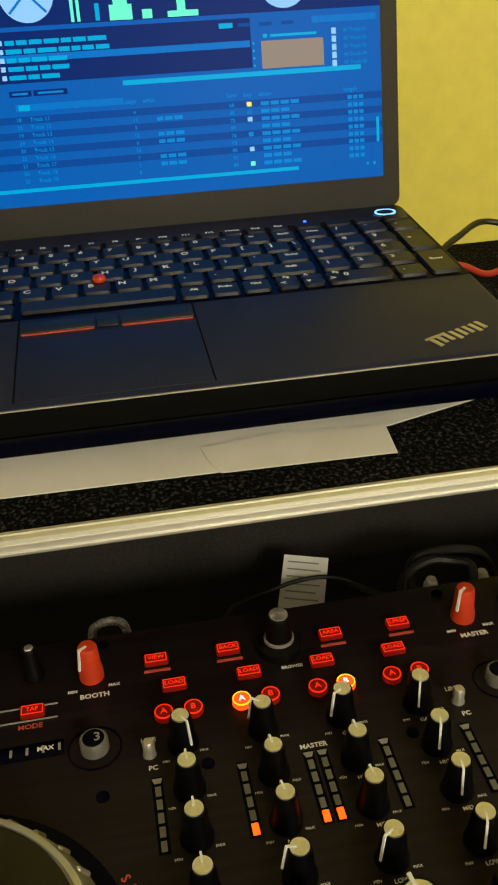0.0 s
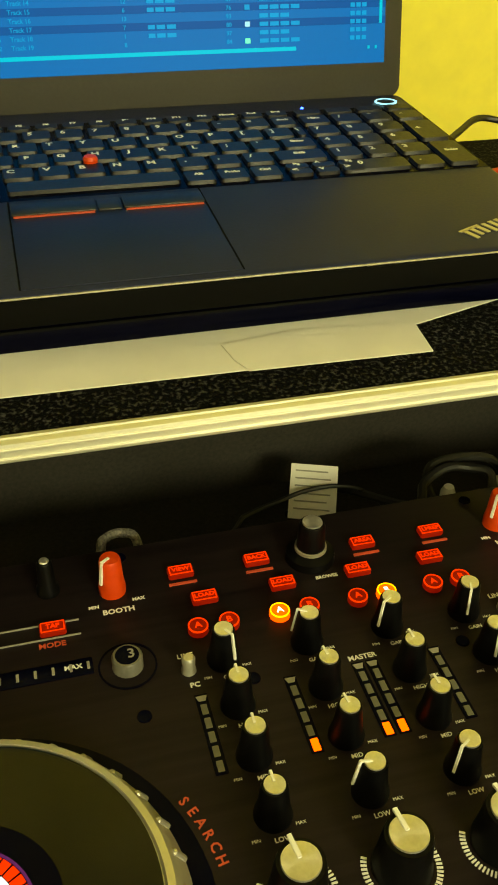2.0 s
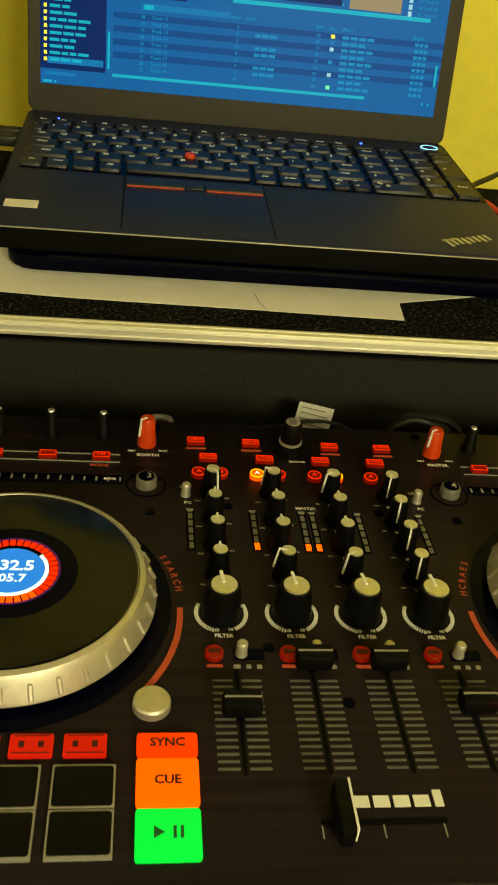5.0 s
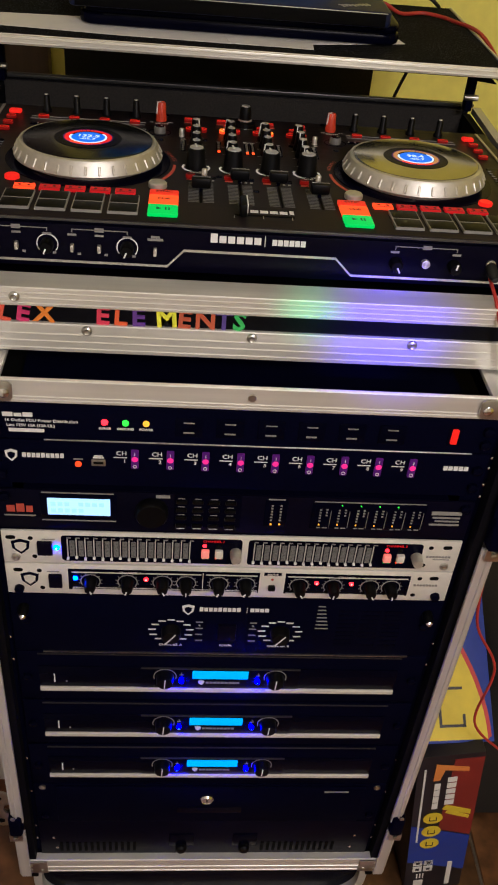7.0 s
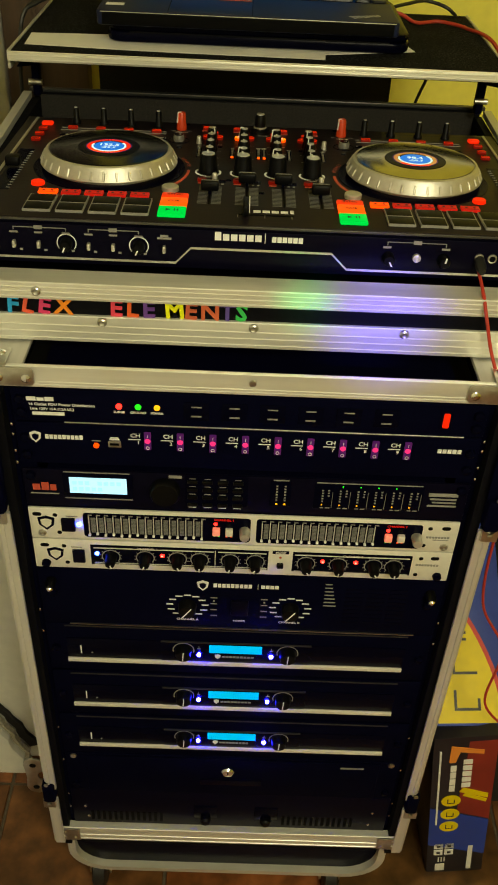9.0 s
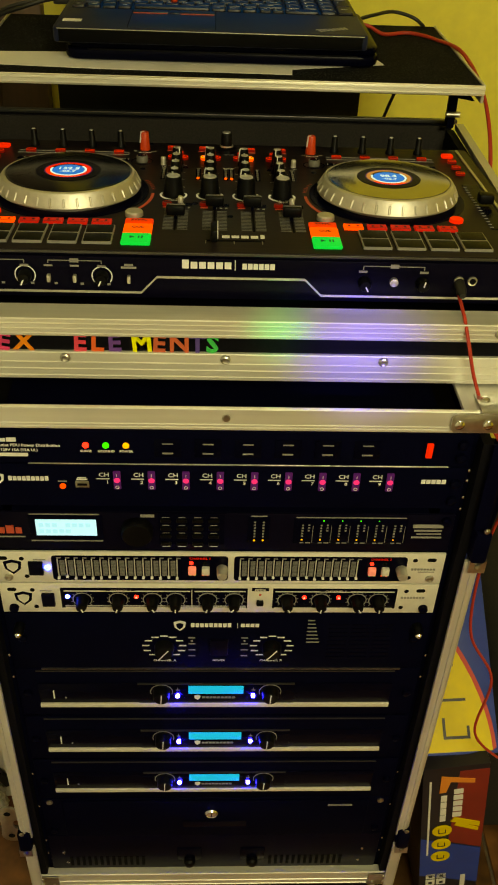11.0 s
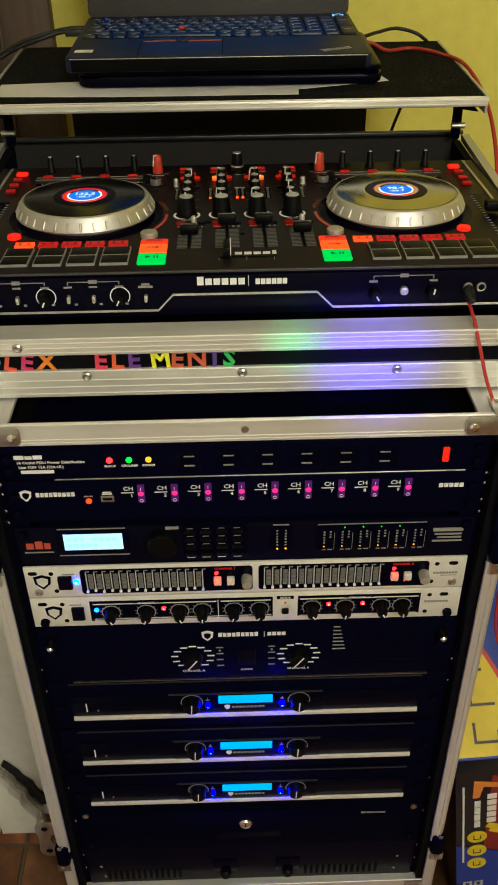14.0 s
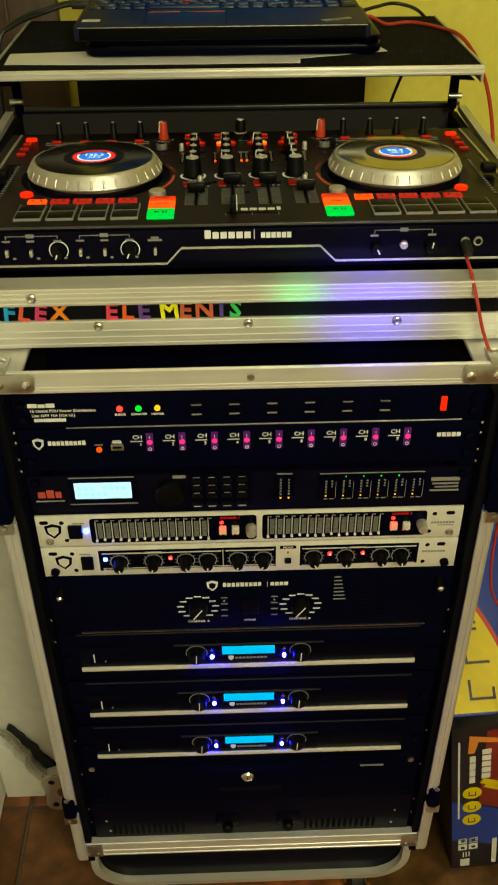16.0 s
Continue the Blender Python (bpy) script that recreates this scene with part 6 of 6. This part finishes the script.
for i in range(9):
    z = R0 - RH * i
    screen_word("Track %d" % (11 + i), 0.1020, z, 0.0040)
    screen_word("%d" % (18 + (i * 5) % 9), 0.0870, z, 0.0038)
    screen_word("%d" % ((7 * i + 3) % 13 + 1), 0.1700, z - 0.0004, 0.0038)
    screen_word("%d" % (68 + (i * 17) % 30), 0.2420, z - 0.0006, 0.0038)
    bar = []
    if i in (1, 3, 4, 6, 7):
        bar += [(0.186, 0.1905, z - 0.0017, z + 0.0009), (0.1918, 0.1975, z - 0.0017, z + 0.0009), (0.1988, 0.2050, z - 0.0017, z + 0.0009)]
    n = 4 if i % 2 == 0 else 3
    bar += [(0.2640 + 0.0076 * k, 0.2702 + 0.0076 * k, z - 0.0018, z + 0.0008) for k in range(n)]
    bar += [(0.3310 + 0.0044 * k, 0.3342 + 0.0044 * k, z - 0.0020, z + 0.0007) for k in range(3)]
    panel(bar, S_TEXT, "song_text", 3)
for i, m in ((0, S_YELLOW), (1, S_LITE), (2, S_WHITE), (4, S_TEXT), (6, S_WHITE), (8, S_GREEN)):
    panel([(0.2535, 0.2570, R0 - RH * i - 0.0020, R0 - RH * i + 0.0012)], m, "key_mark", 3)
panel([(W - 0.0050, W - 0.0030, 0.026, 0.044)], S_CYAN, "side_scroll", 3)
panel([(W - 0.0135, W - 0.0120, 0.0095, 0.0115), (W - 0.0080, W - 0.0065, 0.0095, 0.0115)], S_CYAN, "scroll_arrow", 3)
# tool row between table and browser
panel([(0.083, 0.0985, 0.0755, 0.0795), (0.1000, 0.1240, 0.0755, 0.0795)], S_DARK, "tool_button", 2)
panel([(0.085, 0.096, 0.0768, 0.0782), (0.103, 0.121, 0.0768, 0.0782)], S_TEXT, "tool_text", 3)
panel([(0.1640, 0.3420, 0.0785, 0.0818)], S_CYAN, "scroll_bar", 2)
# folder list on the left
panel([(0.0, LEFT - 0.006, 0.0125, 0.1220)], S_DARK, "folder_panel", 1)
panel([(LEFT - 0.0045, LEFT - 0.0025, 0.016, 0.046)], S_CYAN, "side_scroll", 2)
panel([(0.004, 0.030, 0.0072, 0.0100)], S_LITE, "scroll_bar", 2)
panel([(0.002, 0.010, 0.0012, 0.0032), (0.012, 0.0135, 0.0012, 0.0032)], S_CYAN, "folder_count", 2)
for i in range(19):
    z = 0.0185 + 0.00528 * i
    panel([(0.0030, 0.0056, z, z + 0.0030)], S_YELLOW, "folder_icon", 2)
    e = 0.0080
    while e < 0.020 + 0.022 * rng.random():
        w = rng.uniform(0.005, 0.011)
        panel([(e, e + w, z + 0.0003, z + 0.0027)], S_CYAN, "folder_name", 2)
        e += w + 0.0014
panel([(0.006, LEFT - 0.008, 0.0168, 0.0222)], S_LITE, "selected_folder", 1.5)
# file browser
panel([(LEFT, 0.2600, 0.0845, 0.1180)], S_DARK, "browser_panel", 1)
panel([(0.075, 0.2590, 0.0985, 0.1030)], S_LITE, "selected_line", 2)
for i in range(5):
    z = 0.0868 + 0.00565 * i
    e = 0.0850
    while e < (0.108, 0.118, 0.116, 0.158, 0.156)[i]:
        w = rng.uniform(0.006, 0.014)
        panel([(e, e + w, z, z + 0.0030)], S_CYAN, "file_name", 3)
        e += w + 0.0014
    panel([(0.0800, 0.0832, z, z + 0.0032)], S_WHITE, "file_icon", 3)
panel([(0.2610, 0.2622, 0.0850 + 0.005 * i, 0.0865 + 0.005 * i) for i in range(4)], S_CYAN, "scroll_arrow", 2)
panel([(0.2672, 0.3140, 0.0832, 0.1020)], S_BROWN, "cover_picture", 2)
panel([(0.2690, 0.2720, 0.1042, 0.1066), (0.2745, 0.3090, 0.1044, 0.1062)], S_CYAN, "folder_name", 2)
for i in range(5):
    z = 0.0818 + 0.0055 * i
    panel([(0.3205, 0.3238, z, z + 0.0042)], S_WHITE, "file_icon", 2)
    screen_word("0%d Track 0%d" % (5 - i, 5 - i), 0.3380, z + 0.0020, 0.0036)
panel([(0.3060, 0.3545, 0.1120, 0.1166)], S_LITE, "search_field", 2)
panel([(0.2370, 0.2470, 0.1118, 0.1152)], S_CYAN, "mode_tab", 3)
panel([(0.2510 + 0.0160 * k, 0.2600 + 0.0160 * k, 0.1122, 0.1146) for k in range(3)], S_ROW, "mode_tab", 3)
# the two decks above
panel([(0.0, W, 0.1210, 0.2000)], S_DARK, "deck_panel", 1)
for x in (0.104, 0.2860):
    d = part("deck_dial", lathe([(0.0190, 0), (0.0190, 0.0004)], 40, "y"), S_WHITE, lid, at=(SX + x, -0.0020, SZ + 0.1420))
    part("dial_core", lathe([(0.0030, 0), (0.0030, 0.0003)], 20, "y"), S_BASE, d, at=(0, -0.0005, 0))
    for a in range(4):
        part("dial_mark", moved(box(-0.0008, 0.0008, -0.0008, -0.0004, 0.004, 0.018), Matrix.Rotation(radians(45 + 90 * a), 4, "Y")), S_LITE, d)
panel([(0.1330, 0.1352, 0.1220, 0.1390), (0.1372, 0.1394, 0.1220, 0.1390)], S_GREEN, "level_bar", 3)
panel([(0.1500, 0.1530, 0.1220, 0.1330)], S_CYAN, "level_bar", 3)
for x, h, w in ((0.1600, 0.010, 0.016), (0.1630, 0.022, 0.010), (0.1830, 0.006, 0.007), (0.2010, 0.004, 0.022), (0.2080, 0.018, 0.006)):
    panel([(x, x + w, 0.1215, 0.1215 + h)], S_GREEN, "level_bar", 3 + 0.2 * (w < 0.012))
panel([(0.010 + 0.0044 * i, 0.0130 + 0.0044 * i, 0.178 - 0.0012 * (i * 7 % 9), 0.180 + 0.0014 * (i * 5 % 11)) for i in range(78)], S_GREEN, "waveform", 2)

# cables at the sides of the laptop
solo("usb_cable", tube([(0.178, 0.655, 1.260), (0.20, 0.655, 1.258), (0.225, 0.660, 1.2465), (0.262, 0.675, 1.2460), (0.295, 0.64, 1.2460), (0.320, 0.56, 1.2440), (0.334, 0.46, 1.20), (0.338, 0.40, 1.10), (0.34, 0.42, 0.90)], 0.0026), RED_CABLE, "red cable running from the laptop over the shelf edge", "cable")
solo("usb_plug", box(0.1745, 0.193, 0.648, 0.662, 1.2570, 1.2650, 0.0015), RED_CABLE, "red plug in the side of the laptop", "plug")
solo("power_cable", tube([(0.19, 0.675, 1.262), (0.215, 0.70, 1.263), (0.25, 0.73, 1.262), (0.285, 0.72, 1.252), (0.30, 0.75, 1.22), (0.27, 0.78, 1.12), (0.24, 0.80, 1.0)], 0.0026), RUBBER, "black cable behind the laptop", "cable")
for k in (0, 1):
    solo("charger_cable", tube([(-0.208, 0.685 - 0.02 * k, 1.276), (-0.24, 0.690 - 0.02 * k, 1.276), (-0.275, 0.69 - 0.03 * k, 1.268), (-0.315, 0.66 - 0.04 * k, 1.258), (-0.335, 0.60, 1.235), (-0.34, 0.58, 1.12), (-0.34, 0.60, 0.9)], 0.0028), RUBBER, "black cable plugged into the laptop", "cable", "cables beside the laptop")
    solo("charger_plug", box(-0.236, -0.2085, 0.680 - 0.02 * k, 0.690 - 0.02 * k, 1.2715, 1.2805, 0.002), RUBBER, "black plug in the side of the laptop", "plug", "plugs beside the laptop")

# ---- boxes beside the rack ----
YEL = material("yellow_card", (0.80, 0.62, 0.02), 0.5, grain=0.06, scale=60)
BLU = material("blue_card", (0.02, 0.05, 0.36), 0.45, grain=0.1, scale=60)
REDC = material("dark_red_card", (0.22, 0.02, 0.015), 0.45, grain=0.3, scale=14)
DARKC = material("dark_card", (0.012, 0.010, 0.016), 0.4, grain=0.3, scale=30)
ORG = material("orange_card", (0.75, 0.26, 0.05), 0.5)
bx = thing("tall_carton", "tall dark printed carton with blue and red patches and yellow marks", "box", pose(0.398, 0.105, 0, 0, -7.5, 2))
part("carton_body", box(-0.049, 0.049, -0.06, 0.10, 0, 0.408, 0.0015), DARKC, bx)
part("blue_patch", prism([(-0.0485, 0.10), (0.0485, 0.06), (0.0485, 0.17), (-0.0485, 0.215)], -0.0612, -0.0598, "xz"), BLU, bx)
part("red_patch", prism([(-0.005, 0.20), (0.0485, 0.174), (0.0485, 0.396), (0.005, 0.396)], -0.0610, -0.0598, "xz"), REDC, bx)
part("orange_swoosh", prism([(-0.022, 0.388), (0.028, 0.374), (0.028, 0.364), (-0.008, 0.372), (-0.014, 0.345), (-0.024, 0.345)], -0.0618, -0.0606, "xz"), ORG, bx)
part("print_stripe", box(-0.039, -0.036, -0.0618, -0.0598, 0.165, 0.375), WHITE, bx)
bars_front([(-0.021, -0.012, 0.265 + 0.0185 * i, 0.281 + 0.0185 * i) for i in range(4)], -0.0616, WHITE, bx, "maker_mark")
bars_front([(-0.002, 0.012, 0.275 + 0.016 * i, 0.287 + 0.016 * i) for i in range(5)], -0.0616, WHITE, bx, "maker_mark")
part("yellow_stroke", prism([(-0.004, 0.262), (0.042, 0.240), (0.042, 0.252), (0.002, 0.273)], -0.0620, -0.0606, "xz"), YEL, bx)
part("yellow_stroke", prism([(0.002, 0.250), (0.040, 0.228), (0.041, 0.236), (0.006, 0.258)], -0.0620, -0.0606, "xz"), YEL, bx)
for z in (0.236, 0.196, 0.158):
    o = part("yellow_roundel", lathe([(0.0155, 0), (0.0155, 0.0012)], 24, "y"), YEL, bx, at=(-0.016, -0.0606, z))
    bars_front([(-0.006, 0.006, -0.0065, -0.005), (-0.006, -0.0045, -0.0065, 0.006), (0.0045, 0.006, -0.0065, 0.004)], -0.0014, DARKC, o, "roundel_mark")
for x in (-0.030, -0.012):
    for z in (0.072, 0.093):
        p = part("care_mark", box(x - 0.0075, x + 0.0075, -0.0612, -0.0598, z - 0.008, z + 0.008), WHITE, bx)
        part("mark_core", box(x - 0.003, x + 0.003, -0.0618, -0.0608, z - 0.003, z + 0.003), DARKC, p)
bars_front([(-0.034, -0.018, 0.012, 0.034), (0.020, 0.028, 0.012, 0.090), (-0.030, -0.028, 0.042, 0.056), (-0.025, -0.023, 0.042, 0.056), (-0.020, -0.018, 0.042, 0.056)], -0.0614, PAPER, bx, "print_block")
yb = thing("yellow_carton", "yellow and blue printed carton leaning on a taller box", "box", pose(0.352, 0.060, 0.408, 38, 0, 3))
part("carton_body", box(-0.050, 0.062, 0.0, 0.32, -0.06, -0.001, 0.0015), BLU, yb)
CURVE = [(0.052 - 0.078 * (i / 10) ** 1.9, 0.004 + 0.200 * i / 10) for i in range(11)]
part("yellow_face", prism([(-0.046, 0.004)] + CURVE + [(-0.046, 0.222)], -0.0016, 0.0, "xy"), YEL, yb)
part("red_stripe", prism(CURVE + [(x + 0.0055, y + 0.004) for x, y in reversed(CURVE)], -0.0014, 0.0003, "xy"), material("red_card", (0.55, 0.04, 0.03), 0.5), yb)
bars_top([(-0.016, 0.020, 0.022, 0.026), (-0.020, -0.016, 0.022, 0.052), (0.016, 0.020, 0.022, 0.040), (-0.016, 0.018, 0.075, 0.079), (-0.020, -0.016, 0.075, 0.100), (-0.020, 0.004, 0.125, 0.129), (-0.020, 0.004, 0.135, 0.139)], 0.0004, DARKC, yb, "printed_shapes")
# folded stand legs and a dark bag behind the boxes
st = thing("folded_stand", "folded black metal stand leaning behind the rack", "stand", (0.42, 0.42, 0))
for k in range(3):
    part("leg", tube([(0.02 * k - 0.05, 0.0, 0.0), (0.03 * k, 0.04, 0.55), (0.05 * k + 0.02, 0.06, 1.0)], 0.009, 8, 1), BLACK, st)
part("cross_bar", tube([(-0.06, 0.02, 0.74), (0.16, 0.06, 0.70)], 0.007, 8, 1), BLACK, st)
part("collar", lathe([(0.016, 0.60), (0.018, 0.61), (0.018, 0.66), (0.016, 0.67)], 16), GLOSS, st, at=(0.03, 0.045, 0))
solo("dark_bag", box(0.42, 0.80, 0.16, 0.60, 0.0, 0.48, 0.05, 4), CLOTH, "slumped black cloth bag on the floor", "bag")

# ---- floor tiles ----
n = 0
TM = {}
for i in range(10):
    for j in range(12):
        x0, y0 = -0.405 - 0.30 + 0.300 * i, -2.5 + 0.145 - 0.155 + 0.300 * j
        xa, xb, ya, yb2 = max(x0, -0.46), min(x0 + 0.294, 2.3), max(y0, -2.5), min(y0 + 0.294, 1.0)
        if xb - xa < 0.02 or yb2 - ya < 0.02:
            continue
        kk = (round(xb - xa, 4), round(yb2 - ya, 4))
        if kk not in TM:
            TM[kk] = mesh_of("tile", box(-kk[0] / 2, kk[0] / 2, -kk[1] / 2, kk[1] / 2, -0.008, 0.0, 0.0015, 1), TILE)
        part("tile", TM[kk], TILE, bpy.data.objects["floor"], at=((xa + xb) / 2, (ya + yb2) / 2, 0))

# ceiling lamp
cl = thing("ceiling_lamp", "flat round white ceiling lamp", "lamp", (0.55, -1.70, 2.5))
part("lamp_base", lathe([(0.38, -0.03), (0.40, -0.01), (0.40, 0.0)], 40), CEIL, cl)
